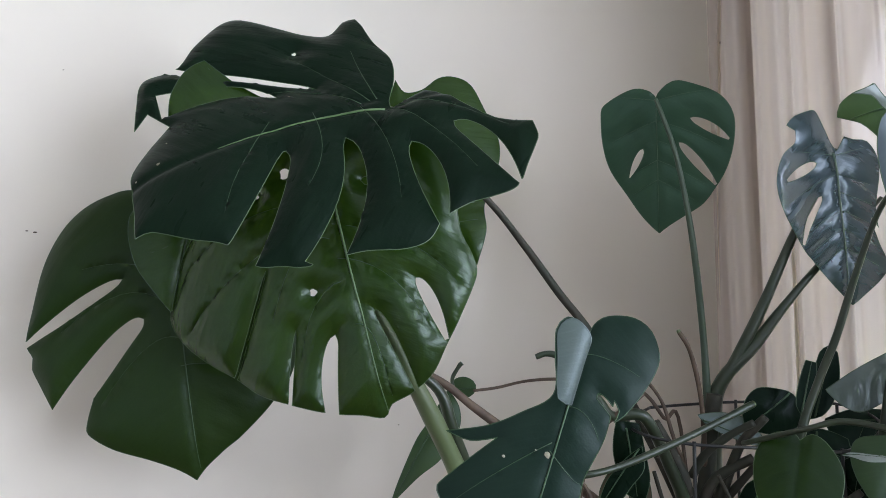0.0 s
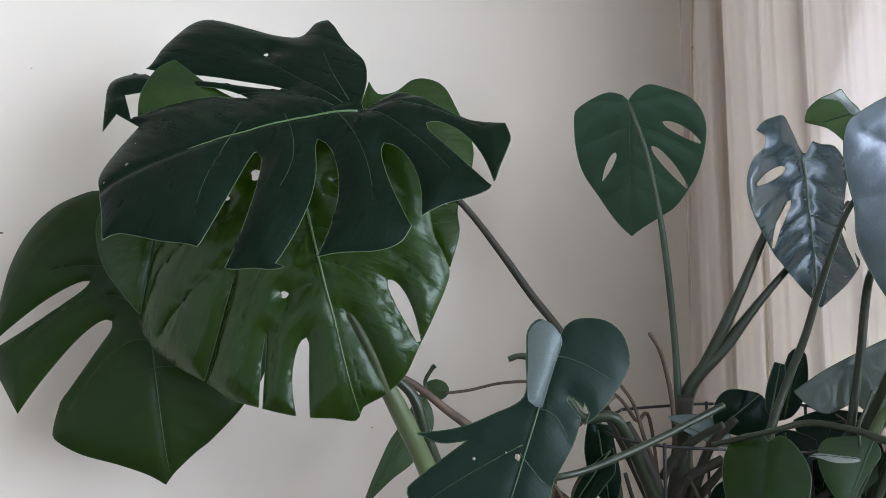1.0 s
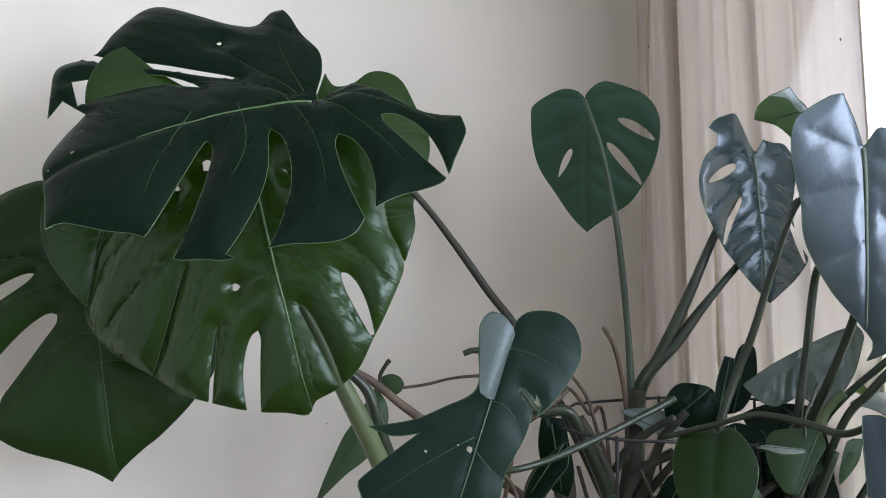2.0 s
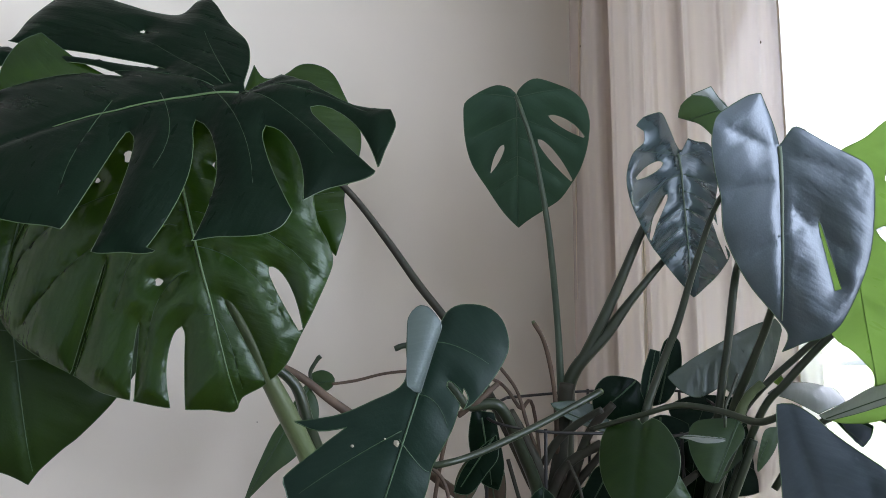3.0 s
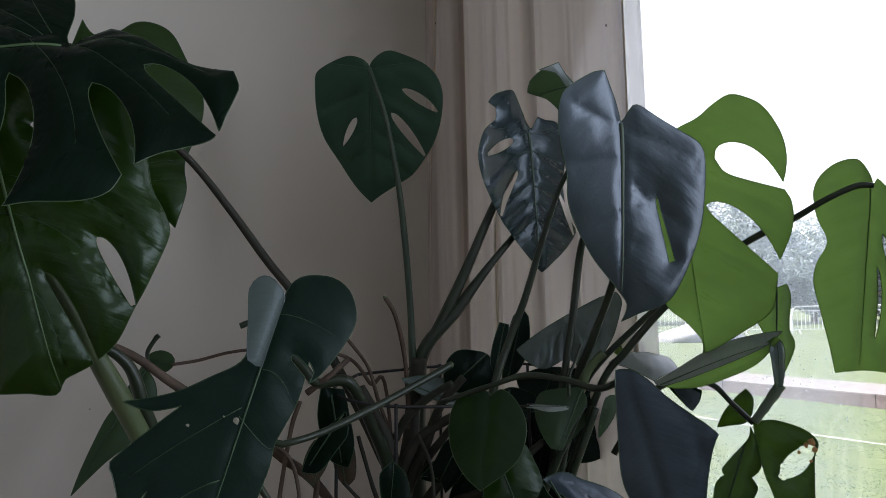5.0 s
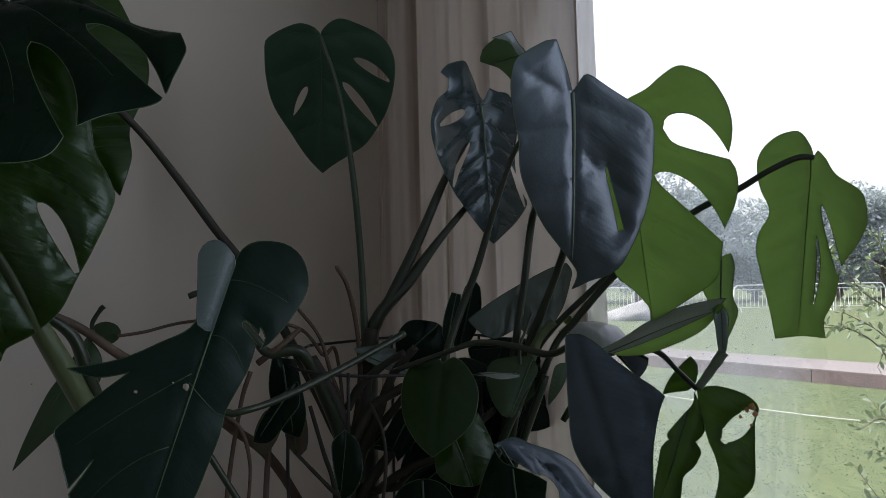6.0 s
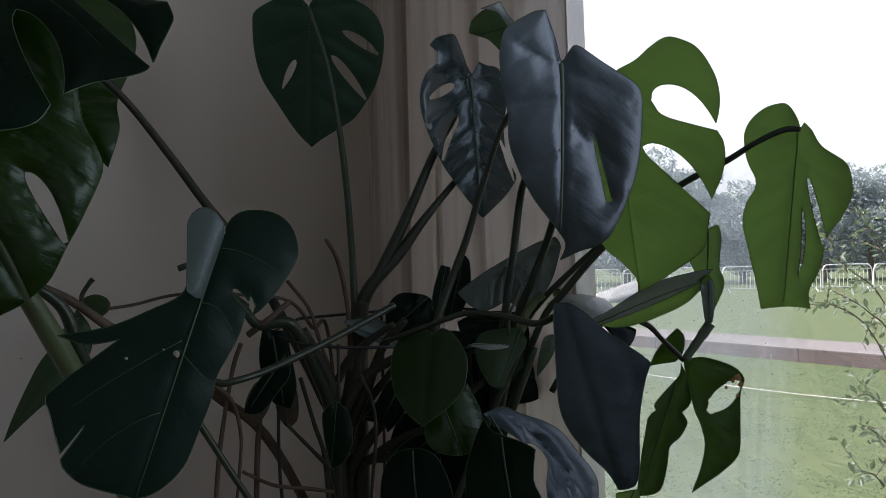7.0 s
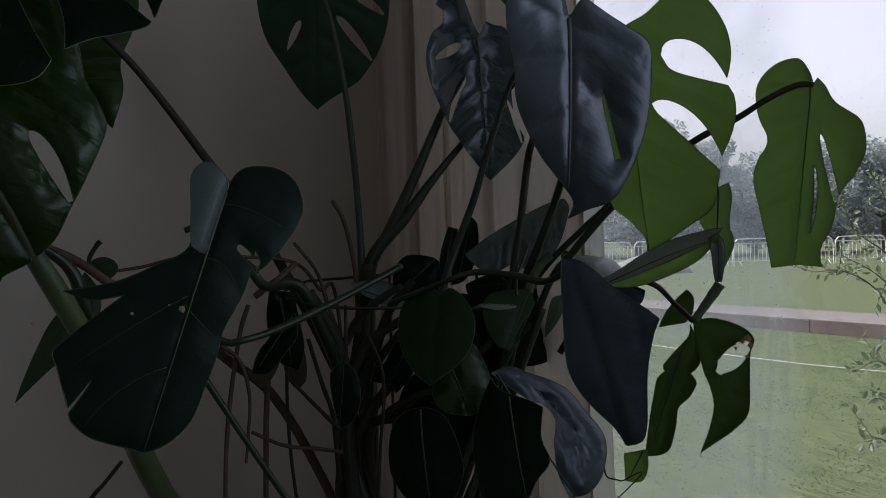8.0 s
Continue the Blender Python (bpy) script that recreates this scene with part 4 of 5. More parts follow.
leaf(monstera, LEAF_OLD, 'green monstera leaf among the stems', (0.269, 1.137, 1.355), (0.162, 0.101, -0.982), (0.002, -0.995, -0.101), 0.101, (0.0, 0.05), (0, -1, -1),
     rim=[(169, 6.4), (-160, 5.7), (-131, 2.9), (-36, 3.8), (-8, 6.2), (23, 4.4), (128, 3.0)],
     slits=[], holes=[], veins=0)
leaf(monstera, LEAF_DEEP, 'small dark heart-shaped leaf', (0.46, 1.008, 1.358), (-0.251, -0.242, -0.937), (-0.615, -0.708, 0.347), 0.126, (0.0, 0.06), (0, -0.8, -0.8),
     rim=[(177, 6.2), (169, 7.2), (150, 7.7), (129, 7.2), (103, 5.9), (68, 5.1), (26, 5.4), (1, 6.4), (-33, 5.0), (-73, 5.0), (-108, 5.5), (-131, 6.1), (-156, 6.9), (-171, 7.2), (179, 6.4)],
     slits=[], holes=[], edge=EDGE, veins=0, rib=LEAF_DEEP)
leaf(monstera, LEAF_FRESH, 'green monstera leaf among the stems', (0.49, 1.039, 1.251), (0.218, -0.393, -0.893), (-0.203, -0.913, 0.353), 0.072, (0.0, 0.02), (0, -0.8, -0.8),
     rim=[(-131, 6.2), (-84, 5.0), (-47, 5.3), (-7, 5.2), (41, 4.6), (81, 4.0), (154, 3.0), (-155, 5.0)],
     slits=[], holes=[], veins=0)
leaf(monstera, LEAF_OLD, 'green monstera leaf among the stems', (0.426, 1.011, 1.206), (-0.003, -0.247, -0.969), (-0.629, -0.753, 0.194), 0.132, (0.0, 0.07), (0, -0.8, -0.8),
     rim=[(178, 6.9), (-154, 6.5), (-122, 5.2), (-70, 5.3), (-33, 6.2), (-4, 6.8), (26, 6.0), (73, 5.3), (121, 5.8), (150, 6.8)],
     slits=[], holes=[], veins=0)
leaf(monstera, LEAF_SHEEN, 'narrow leaf seen nearly edge-on', (0.713, 0.997, 1.366), (0.596, -0.714, 0.368), (-0.69, -0.22, 0.69), 0.19, (-0.007, 0.108), (0, 0.5, 0.5),
     rim=[(-178, 11.2), (-175, 9.3), (-158, 4.9), (-66, 2.3), (-12, 6.0), (-3, 8.1), (2, 6.8), (38, 2.7), (152, 4.0), (174, 10.1)],
     slits=[], holes=[], pucker=0.003, rib_width=0.0006, veins=2, side_veins=[])
leaf(monstera, LEAF_YOUNG, 'thin backlit green leaf edge', (0.728, 1.003, 1.358), (0.497, -0.767, 0.406), (-0.64, -0.64, -0.426), 0.186, (0.023, 0.093), (0, -1, -1),
     rim=[(-168, 9.8), (-153, 3.0), (-20, 3.4), (-13, 8.5), (-9, 8.8), (9, 4.1), (145, 1.6), (175, 5.3), (-175, 8.1)],
     slits=[], holes=[], veins=0, edge=VEIN_YOUNG)
# pale piece added for the brightly lit base of the narrow leaf
leaf(monstera, LEAF_SHEEN, 'green monstera leaf among the stems', (0.719, 1.005, 1.367), (-0.502, 0.796, 0.337), (-0.065, -0.424, 0.904), 0.074, (0.07, 0.04), (0, -1, -1),
     rim=[(-56, 7.3), (-13, 4.2), (59, 5.4), (91, 6.3), (156, 4.0), (-121, 6.8), (-81, 5.2)],
     slits=[], holes=[], rib_width=0.0002, veins=0)
# thin pale leaf added for a highlight along a leaf edge
leaf(monstera, LEAF_SHEEN, 'green monstera leaf among the stems', (0.524, 1.026, 1.346), (0.917, -0.398, -0.036), (-0.083, -0.278, 0.957), 0.059, (0.01, 0.03), (0, 0, 0),
     rim=[(-163, 3.4), (-140, 2.6), (-75, 1.6), (-26, 3.2), (7, 2.3), (98, 1.0), (173, 1.7)],
     slits=[], holes=[], rib_width=0.0002, veins=0)
leaf(monstera, LEAF_SOFT, 'green monstera leaf among the stems', (0.625, 1.092, 1.324), (-0.38, -0.116, -0.918), (-0.162, -0.968, 0.189), 0.068, (0.0, 0.03), (0, -2, -1),
     rim=[(138, 2.7), (175, 3.4), (-152, 4.3), (-115, 4.2), (-72, 2.4), (-11, 3.6), (19, 3.4), (59, 3.1), (98, 2.7)],
     slits=[], holes=[], rib_width=0.0002, veins=0)
leaf(monstera, LEAF_OLD, 'green monstera leaf among the stems', (0.602, 1.135, 1.312), (-0.285, -0.075, -0.956), (-0.569, -0.789, 0.231), 0.045, (0.0, 0.02), (0, -1, -1),
     rim=[(126, 2.6), (175, 2.5), (-129, 1.5), (-40, 1.7), (6, 2.7), (64, 2.4)],
     slits=[], holes=[], rib_width=0.0002, veins=0)
leaf(monstera, LEAF_SOFT, 'green monstera leaf among the stems', (0.671, 1.05, 1.324), (-0.456, 0.003, -0.89), (-0.109, -0.993, 0.052), 0.046, (-0.0, 0.01), (0, -1, -1),
     rim=[(159, 2.4), (-165, 3.6), (-115, 1.6), (-27, 2.2), (-7, 3.7), (21, 1.2)],
     slits=[], holes=[], rib_width=0.0002, veins=0)
leaf(monstera, LEAF_BLUE, 'green monstera leaf among the stems', (0.782, 1.044, 1.353), (0.567, -0.786, -0.246), (-0.744, -0.617, 0.259), 0.040, (0.01, 0.01), (0, -1, -1),
     rim=[(-161, 2.8), (-61, 1.9), (-28, 3.2), (6, 3.0), (41, 2.8), (120, 0.6)],
     slits=[], holes=[], rib_width=0.0002, veins=0)
leaf(monstera, LEAF_YOUNG, 'curled backlit green leaf', (0.854, 0.894, 1.499), (-0.171, -0.087, -0.981), (-0.36, -0.922, 0.144), 0.141, (0.0, 0.07), (0, -3, -3),
     rim=[(137, 3.8), (174, 6.4), (-170, 7.8), (-161, 6.1), (-131, 2.4), (-73, 2.8), (-20, 4.5), (-2, 6.9), (5, 3.6), (72, 1.3)],
     slits=[], holes=[], veins=0, edge=VEIN_YOUNG)
leaf(monstera, LEAF_NAVY, 'green monstera leaf among the stems', (0.774, 1.026, 1.346), (0.559, -0.495, -0.665), (-0.34, -0.869, 0.36), 0.039, (-0.01, 0.01), (0, 0, 0),
     rim=[(163, 2.0), (-90, 0.9), (-43, 2.1), (-6, 2.3), (30, 2.8), (52, 2.0)],
     slits=[], holes=[], rib_width=0.0002, veins=0)
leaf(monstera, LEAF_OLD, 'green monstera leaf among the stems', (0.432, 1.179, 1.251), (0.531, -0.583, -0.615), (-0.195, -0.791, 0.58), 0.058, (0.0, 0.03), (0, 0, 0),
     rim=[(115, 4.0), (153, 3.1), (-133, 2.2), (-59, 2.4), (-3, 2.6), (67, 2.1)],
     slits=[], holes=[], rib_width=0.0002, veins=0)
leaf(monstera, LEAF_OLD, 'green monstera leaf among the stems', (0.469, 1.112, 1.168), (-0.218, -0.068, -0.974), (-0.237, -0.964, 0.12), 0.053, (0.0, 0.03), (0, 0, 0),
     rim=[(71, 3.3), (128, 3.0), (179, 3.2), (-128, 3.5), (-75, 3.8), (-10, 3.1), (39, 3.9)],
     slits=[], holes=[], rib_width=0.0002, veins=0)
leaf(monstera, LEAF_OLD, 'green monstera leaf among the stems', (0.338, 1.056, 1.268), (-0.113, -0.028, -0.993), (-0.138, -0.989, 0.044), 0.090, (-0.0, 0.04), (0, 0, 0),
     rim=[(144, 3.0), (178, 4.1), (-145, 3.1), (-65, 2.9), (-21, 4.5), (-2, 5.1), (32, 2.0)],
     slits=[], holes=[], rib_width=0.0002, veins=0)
# two dark leaves added to deepen the shade below the hoop
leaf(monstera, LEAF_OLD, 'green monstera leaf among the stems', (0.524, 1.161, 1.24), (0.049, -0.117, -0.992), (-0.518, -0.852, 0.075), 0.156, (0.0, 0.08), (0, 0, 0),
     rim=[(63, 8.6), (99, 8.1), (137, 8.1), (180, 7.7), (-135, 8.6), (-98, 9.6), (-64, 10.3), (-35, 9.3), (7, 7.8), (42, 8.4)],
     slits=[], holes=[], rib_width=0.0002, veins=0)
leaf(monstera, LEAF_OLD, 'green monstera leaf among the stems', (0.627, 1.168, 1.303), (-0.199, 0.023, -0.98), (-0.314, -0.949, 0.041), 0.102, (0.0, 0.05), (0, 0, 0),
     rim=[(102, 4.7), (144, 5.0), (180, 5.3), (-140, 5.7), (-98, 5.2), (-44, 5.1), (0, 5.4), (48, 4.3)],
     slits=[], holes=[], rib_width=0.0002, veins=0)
leaf(monstera, LEAF_GREY, 'curled leaf tip turned to its grey underside', (0.832, 0.872, 1.467), (0.044, 0.026, -0.999), (0.122, -0.992, -0.02), 0.10, (0.0, 0.06), (0, 0, 0),
     rim=[(150, 2.2), (-160, 2.0), (-100, 1.5), (-50, 1.7), (-24, 2.8), (-8, 4.6), (10, 4.2), (28, 2.4), (60, 1.4), (105, 1.5)],
     slits=[], holes=[], rib_width=0.0002, veins=0)
leaf(monstera, LEAF_FRESH, 'torn leaf with a browned hole', (0.903, 1.015, 1.292), (-0.059, -0.152, -0.987), (-0.462, -0.872, 0.162), 0.197, (-0.04, 0.1), (0, -1, -1.5),
     rim=[(159, 10.8), (174, 10.5), (-166, 9.8), (-151, 9.4), (-141, 8.6), (-136, 6.6), (-93, 4.2), (-36, 5.9), (-5, 7.5), (15, 9.6), (23, 11.5), (22, 7.9), (27, 3.9), (87, 2.2), (119, 3.2), (141, 5.2), (151, 7.6)],
     slits=[(-3.2, 8.2, -5.9, 6.0, -8.7, 3.4, 0.72, 3.08, 0.72)], holes=[(-4.6, 6.8, 1.09), (-7.2, 4.6, 1.18), (-3.7, 8.0, 0.63), (-6.1, 7.2, 0.54)], pucker=0.004, veins=0, scars=[(-8.3, 2.9, 0.63), (-8.7, 4.1, 0.49), (-7.5, 3.4, 0.42), (-8.0, 5.8, 0.28), (-6.3, 4.5, 0.28)], scorch=True)
leaf(monstera, LEAF_FRESH, 'green monstera leaf among the stems', (0.904, 1.021, 1.287), (-0.391, 0.027, -0.92), (-0.4, -0.905, 0.144), 0.207, (0.0, 0.11), (0, -2, -2),
     rim=[(-180, 11.0), (-178, 9.0), (167, 5.7), (145, 3.8), (146, 2.9), (111, 2.6), (42, 3.0), (8, 7.7), (2, 11.3), (-10, 10.4), (-19, 9.2), (-29, 5.8), (-44, 3.2), (-89, 3.4), (-120, 4.4), (-132, 4.4), (-146, 4.3), (-149, 6.5), (-168, 8.8)],
     slits=[], holes=[], pucker=0.005, veins=0)
leaf(monstera, LEAF_FRESH, 'green monstera leaf among the stems', (0.906, 1.025, 1.294), (-0.66, 0.713, -0.236), (-0.75, -0.612, 0.251), 0.053, (0.03, 0.02), (0, -2, -2),
     rim=[(-40, 4.5), (-21, 1.8), (119, 1.6), (135, 3.2), (170, 3.1), (-138, 3.0), (-104, 3.1), (-67, 3.2)],
     slits=[], holes=[], veins=0)
leaf(monstera, LEAF_GREY, 'broad crumpled grey-green leaf, window light put into its colour', (0.769, 1.17, 1.5), (-0.902, -0.063, -0.426), (-0.1, -0.931, 0.35), 0.214, (0.0, 0.107), (0, 0, 0),
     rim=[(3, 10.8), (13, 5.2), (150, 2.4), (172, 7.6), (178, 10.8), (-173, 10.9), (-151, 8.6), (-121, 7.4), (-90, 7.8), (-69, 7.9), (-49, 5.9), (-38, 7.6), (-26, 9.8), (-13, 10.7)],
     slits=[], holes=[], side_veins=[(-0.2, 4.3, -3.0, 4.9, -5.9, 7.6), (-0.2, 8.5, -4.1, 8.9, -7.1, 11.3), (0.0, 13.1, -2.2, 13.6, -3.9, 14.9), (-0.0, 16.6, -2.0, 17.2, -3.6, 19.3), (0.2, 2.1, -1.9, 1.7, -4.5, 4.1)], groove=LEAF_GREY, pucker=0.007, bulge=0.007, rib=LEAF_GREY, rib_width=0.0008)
leaf(monstera, LEAF_PALE, 'green monstera leaf among the stems', (0.39, 1.183, 1.369), (0.921, -0.02, -0.39), (0.144, -0.911, 0.387), 0.105, (-0.01, 0.05), (0, -0.5, -0.5),
     rim=[(174, 5.1), (-142, 2.2), (-50, 2.7), (-16, 4.1), (5, 6.0), (22, 4.3), (89, 1.9), (151, 3.4)],
     slits=[], holes=[], veins=0)
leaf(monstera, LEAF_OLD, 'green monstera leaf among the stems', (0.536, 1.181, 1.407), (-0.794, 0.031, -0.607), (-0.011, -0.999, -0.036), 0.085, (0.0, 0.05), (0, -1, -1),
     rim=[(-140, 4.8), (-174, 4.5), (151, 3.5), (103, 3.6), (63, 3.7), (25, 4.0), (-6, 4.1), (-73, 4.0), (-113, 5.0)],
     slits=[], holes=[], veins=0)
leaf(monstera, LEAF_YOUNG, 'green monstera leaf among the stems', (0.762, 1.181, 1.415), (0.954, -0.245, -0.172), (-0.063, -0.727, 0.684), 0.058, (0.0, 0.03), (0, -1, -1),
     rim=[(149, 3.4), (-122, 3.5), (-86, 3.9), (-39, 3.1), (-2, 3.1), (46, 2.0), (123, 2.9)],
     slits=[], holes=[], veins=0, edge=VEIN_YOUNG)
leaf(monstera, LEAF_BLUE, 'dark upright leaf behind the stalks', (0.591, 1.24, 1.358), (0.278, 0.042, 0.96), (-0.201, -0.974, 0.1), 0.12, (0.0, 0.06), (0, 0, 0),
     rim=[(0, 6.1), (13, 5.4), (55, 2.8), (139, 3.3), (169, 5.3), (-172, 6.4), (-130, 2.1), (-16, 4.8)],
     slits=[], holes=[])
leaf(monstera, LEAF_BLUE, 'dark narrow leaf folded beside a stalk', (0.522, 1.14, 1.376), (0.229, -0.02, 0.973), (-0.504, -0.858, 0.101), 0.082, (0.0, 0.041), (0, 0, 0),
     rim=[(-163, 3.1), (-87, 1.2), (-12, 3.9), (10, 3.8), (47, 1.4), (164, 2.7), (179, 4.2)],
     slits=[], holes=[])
# three dark leaves added where shade lies behind the stalks
leaf(monstera, LEAF_BLUE, 'dark leaf added to fill the shade among the stems', (0.764, 1.25, 1.358), (-0.995, 0.1, -0.024), (-0.101, -0.909, 0.404), 0.14, (0.0, 0.07), (0, 0, 0),
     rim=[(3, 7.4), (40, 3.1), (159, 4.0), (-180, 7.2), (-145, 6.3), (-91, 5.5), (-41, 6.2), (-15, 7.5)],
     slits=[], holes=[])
leaf(monstera, LEAF_BLUE, 'dark leaf added to fill the shade among the stems', (0.722, 1.26, 1.352), (-0.021, -0.202, -0.979), (-0.202, -0.958, 0.202), 0.145, (0.0, 0.072), (0, 0, 0),
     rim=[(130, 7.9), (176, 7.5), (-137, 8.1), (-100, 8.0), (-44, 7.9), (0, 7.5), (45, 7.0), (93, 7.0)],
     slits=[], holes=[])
leaf(monstera, LEAF_BLUE, 'dark leaf added to fill the shade among the stems', (0.599, 1.25, 1.337), (-0.148, -0.086, -0.985), (-0.102, -0.99, 0.102), 0.125, (0.0, 0.063), (0, 0, 0),
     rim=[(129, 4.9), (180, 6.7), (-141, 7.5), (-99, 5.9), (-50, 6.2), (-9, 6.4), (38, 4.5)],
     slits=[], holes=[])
leaf(monstera, LEAF_SOFT, 'green monstera leaf among the stems', (0.017, 1.283, 1.4), (-0.479, -0.157, -0.864), (-0.056, -0.976, 0.209), 0.206, (-0.01, 0.1), (0, -1, -1),
     rim=[(91, 2.4), (147, 3.9), (170, 9.9), (-172, 8.3), (-150, 5.8), (-80, 2.6), (-9, 4.8), (6, 10.7), (15, 6.9)],
     slits=[], holes=[], veins=0)
leaf(monstera, LEAF_SOFT, 'green monstera leaf among the stems', (0.021, 1.273, 1.401), (0.938, -0.31, 0.157), (-0.334, -0.929, 0.159), 0.034, (-0.0, 0.01), (0, -1, -1),
     rim=[(-174, 1.8), (-133, 2.1), (-78, 2.0), (-27, 2.3), (9, 2.3), (48, 1.8), (123, 1.3)],
     slits=[], holes=[], veins=0)

stalk(monstera, 'petiole', STEM_PALE, [(-0.109, 1.056, 1.548), (-0.07, 1.063, 1.486), (-0.028, 1.081, 1.408), (0.007, 1.109, 1.335), (0.044, 1.148, 1.249), (0.147, 1.253, 1.004), (0.44, 1.22, 0.69)], 0.0093, 0.0193)
stalk(monstera, 'petiole', STEM, [(-0.148, 1.123, 1.485), (-0.066, 1.116, 1.453), (-0.005, 1.131, 1.412), (0.019, 1.148, 1.346), (0.058, 1.189, 1.24), (0.159, 1.277, 0.97), (0.49, 1.149, 0.69)], 0.0049, 0.0134)
stalk(monstera, 'petiole', STEM_BROWN, [(-0.069, 1.167, 1.451), (-0.001, 1.18, 1.42), (0.05, 1.195, 1.38), (0.108, 1.219, 1.336), (0.203, 1.247, 1.262), (0.318, 1.291, 1.129), (0.495, 1.137, 0.69)], 0.0059, 0.0082)
stalk(monstera, 'petiole', STEM_DARK, [(-0.07, 1.031, 1.8), (-0.009, 1.096, 1.754), (0.072, 1.163, 1.693), (0.132, 1.21, 1.628), (0.187, 1.227, 1.555), (0.236, 1.234, 1.493), (0.297, 1.254, 1.393), (0.373, 1.279, 1.247), (0.421, 1.303, 1.117), (0.448, 1.218, 0.69)], 0.0043, 0.0092)
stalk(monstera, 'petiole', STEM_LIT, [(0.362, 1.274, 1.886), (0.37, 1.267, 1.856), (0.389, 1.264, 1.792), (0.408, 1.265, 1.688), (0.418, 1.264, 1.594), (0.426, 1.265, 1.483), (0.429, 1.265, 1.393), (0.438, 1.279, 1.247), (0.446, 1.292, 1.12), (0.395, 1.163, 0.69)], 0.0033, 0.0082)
stalk(monstera, 'petiole', STEM, [(0.667, 1.281, 1.801), (0.63, 1.293, 1.721), (0.58, 1.264, 1.654), (0.519, 1.25, 1.538), (0.473, 1.259, 1.447), (0.444, 1.265, 1.393), (0.435, 1.276, 1.284), (0.446, 1.292, 1.12), (0.382, 1.128, 0.69)], 0.0056, 0.0137)
stalk(monstera, 'petiole', STEM, [(0.729, 1.266, 1.716), (0.617, 1.259, 1.603), (0.551, 1.251, 1.533), (0.505, 1.256, 1.474), (0.45, 1.263, 1.411), (0.438, 1.27, 1.338), (0.441, 1.292, 1.12), (0.423, 1.212, 0.69)], 0.0035, 0.0183)
stalk(monstera, 'petiole', STEM, [(0.603, 0.883, 1.713), (0.608, 0.987, 1.698), (0.595, 1.036, 1.661), (0.571, 1.061, 1.575), (0.548, 1.076, 1.491), (0.525, 1.089, 1.425), (0.498, 1.093, 1.347), (0.495, 1.115, 1.241), (0.501, 1.157, 1.114), (0.479, 1.177, 0.69)], 0.0029, 0.0086)
stalk(monstera, 'petiole', STEM, [(0.556, 0.93, 1.758), (0.598, 0.95, 1.696), (0.635, 1.02, 1.611), (0.684, 1.145, 1.573), (0.662, 1.142, 1.455), (0.641, 1.135, 1.367), (0.626, 1.153, 1.225), (0.611, 1.169, 1.101), (0.499, 1.122, 0.69)], 0.0047, 0.0080)
stalk(monstera, 'petiole', STEM, [(0.672, 1.004, 1.555), (0.675, 1.051, 1.49), (0.662, 1.083, 1.422), (0.648, 1.114, 1.351), (0.639, 1.15, 1.225), (0.619, 1.167, 1.101), (0.465, 1.203, 0.69)], 0.0057, 0.0080)
stalk(monstera, 'petiole', STEM, [(0.7, 0.908, 1.706), (0.788, 1.014, 1.557), (0.769, 1.047, 1.485), (0.742, 1.068, 1.451), (0.69, 1.098, 1.394), (0.662, 1.122, 1.341), (0.635, 1.151, 1.225), (0.407, 1.19, 0.69)], 0.0033, 0.0071)
stalk(monstera, 'petiole', STEM, [(0.958, 0.823, 1.635), (0.936, 0.833, 1.634), (0.906, 0.858, 1.617), (0.884, 0.89, 1.596), (0.844, 0.942, 1.566), (0.786, 0.991, 1.511), (0.744, 1.022, 1.465), (0.702, 1.055, 1.405), (0.675, 1.08, 1.357), (0.63, 1.116, 1.215)], 0.0040, 0.0062)
stalk(monstera, 'petiole', STEM, [(0.902, 1.016, 1.292), (0.873, 1.027, 1.323), (0.846, 1.038, 1.352), (0.794, 1.038, 1.362), (0.745, 1.061, 1.337), (0.696, 1.086, 1.249)], 0.0041, 0.0053)
stalk(monstera, 'petiole', STEM_GREY, [(0.9, 1.011, 1.294), (0.919, 1.002, 1.322), (0.937, 0.992, 1.351)], 0.0063, 0.0090)
stalk(monstera, 'stem', STEM, [(0.435, 1.094, 1.395), (0.398, 1.085, 1.379), (0.321, 1.068, 1.347), (0.24, 1.051, 1.318), (0.186, 1.042, 1.307), (0.137, 1.073, 1.295), (0.499, 1.122, 0.69)], 0.0051, 0.0046)
stalk(monstera, 'stem', STEM, [(0.412, 1.075, 1.344), (0.455, 0.99, 1.373), (0.491, 0.96, 1.387), (0.522, 0.91, 1.384), (0.541, 0.86, 1.376), (0.542, 0.8, 1.394)], 0.0036, 0.0046)
stalk(monstera, 'twig', STEM_BROWN, [(0.359, 1.174, 1.495), (0.373, 1.176, 1.472), (0.388, 1.19, 1.433), (0.4, 1.205, 1.38), (0.408, 1.223, 1.31), (0.414, 1.242, 1.22)], 0.0034, 0.0040)
stalk(monstera, 'cut_end', STEM_PALE, [(0.4345, 1.0938, 1.3948), (0.437, 1.0945, 1.396)], 0.0050, 0.0044)
stalk(monstera, 'cut_end', STEM_PALE, [(0.3592, 1.174, 1.4945), (0.3575, 1.1738, 1.498)], 0.0033, 0.0026)
stalk(monstera, 'tendril', STEM_BROWN, [(0.051, 1.263, 1.4), (0.089, 1.262, 1.405), (0.134, 1.251, 1.416), (0.182, 1.241, 1.42), (0.23, 1.232, 1.416), (0.31, 1.233, 1.404), (0.35, 1.238, 1.36), (0.382, 1.243, 1.307), (0.382, 1.128, 0.69)], 0.0023, 0.0031)
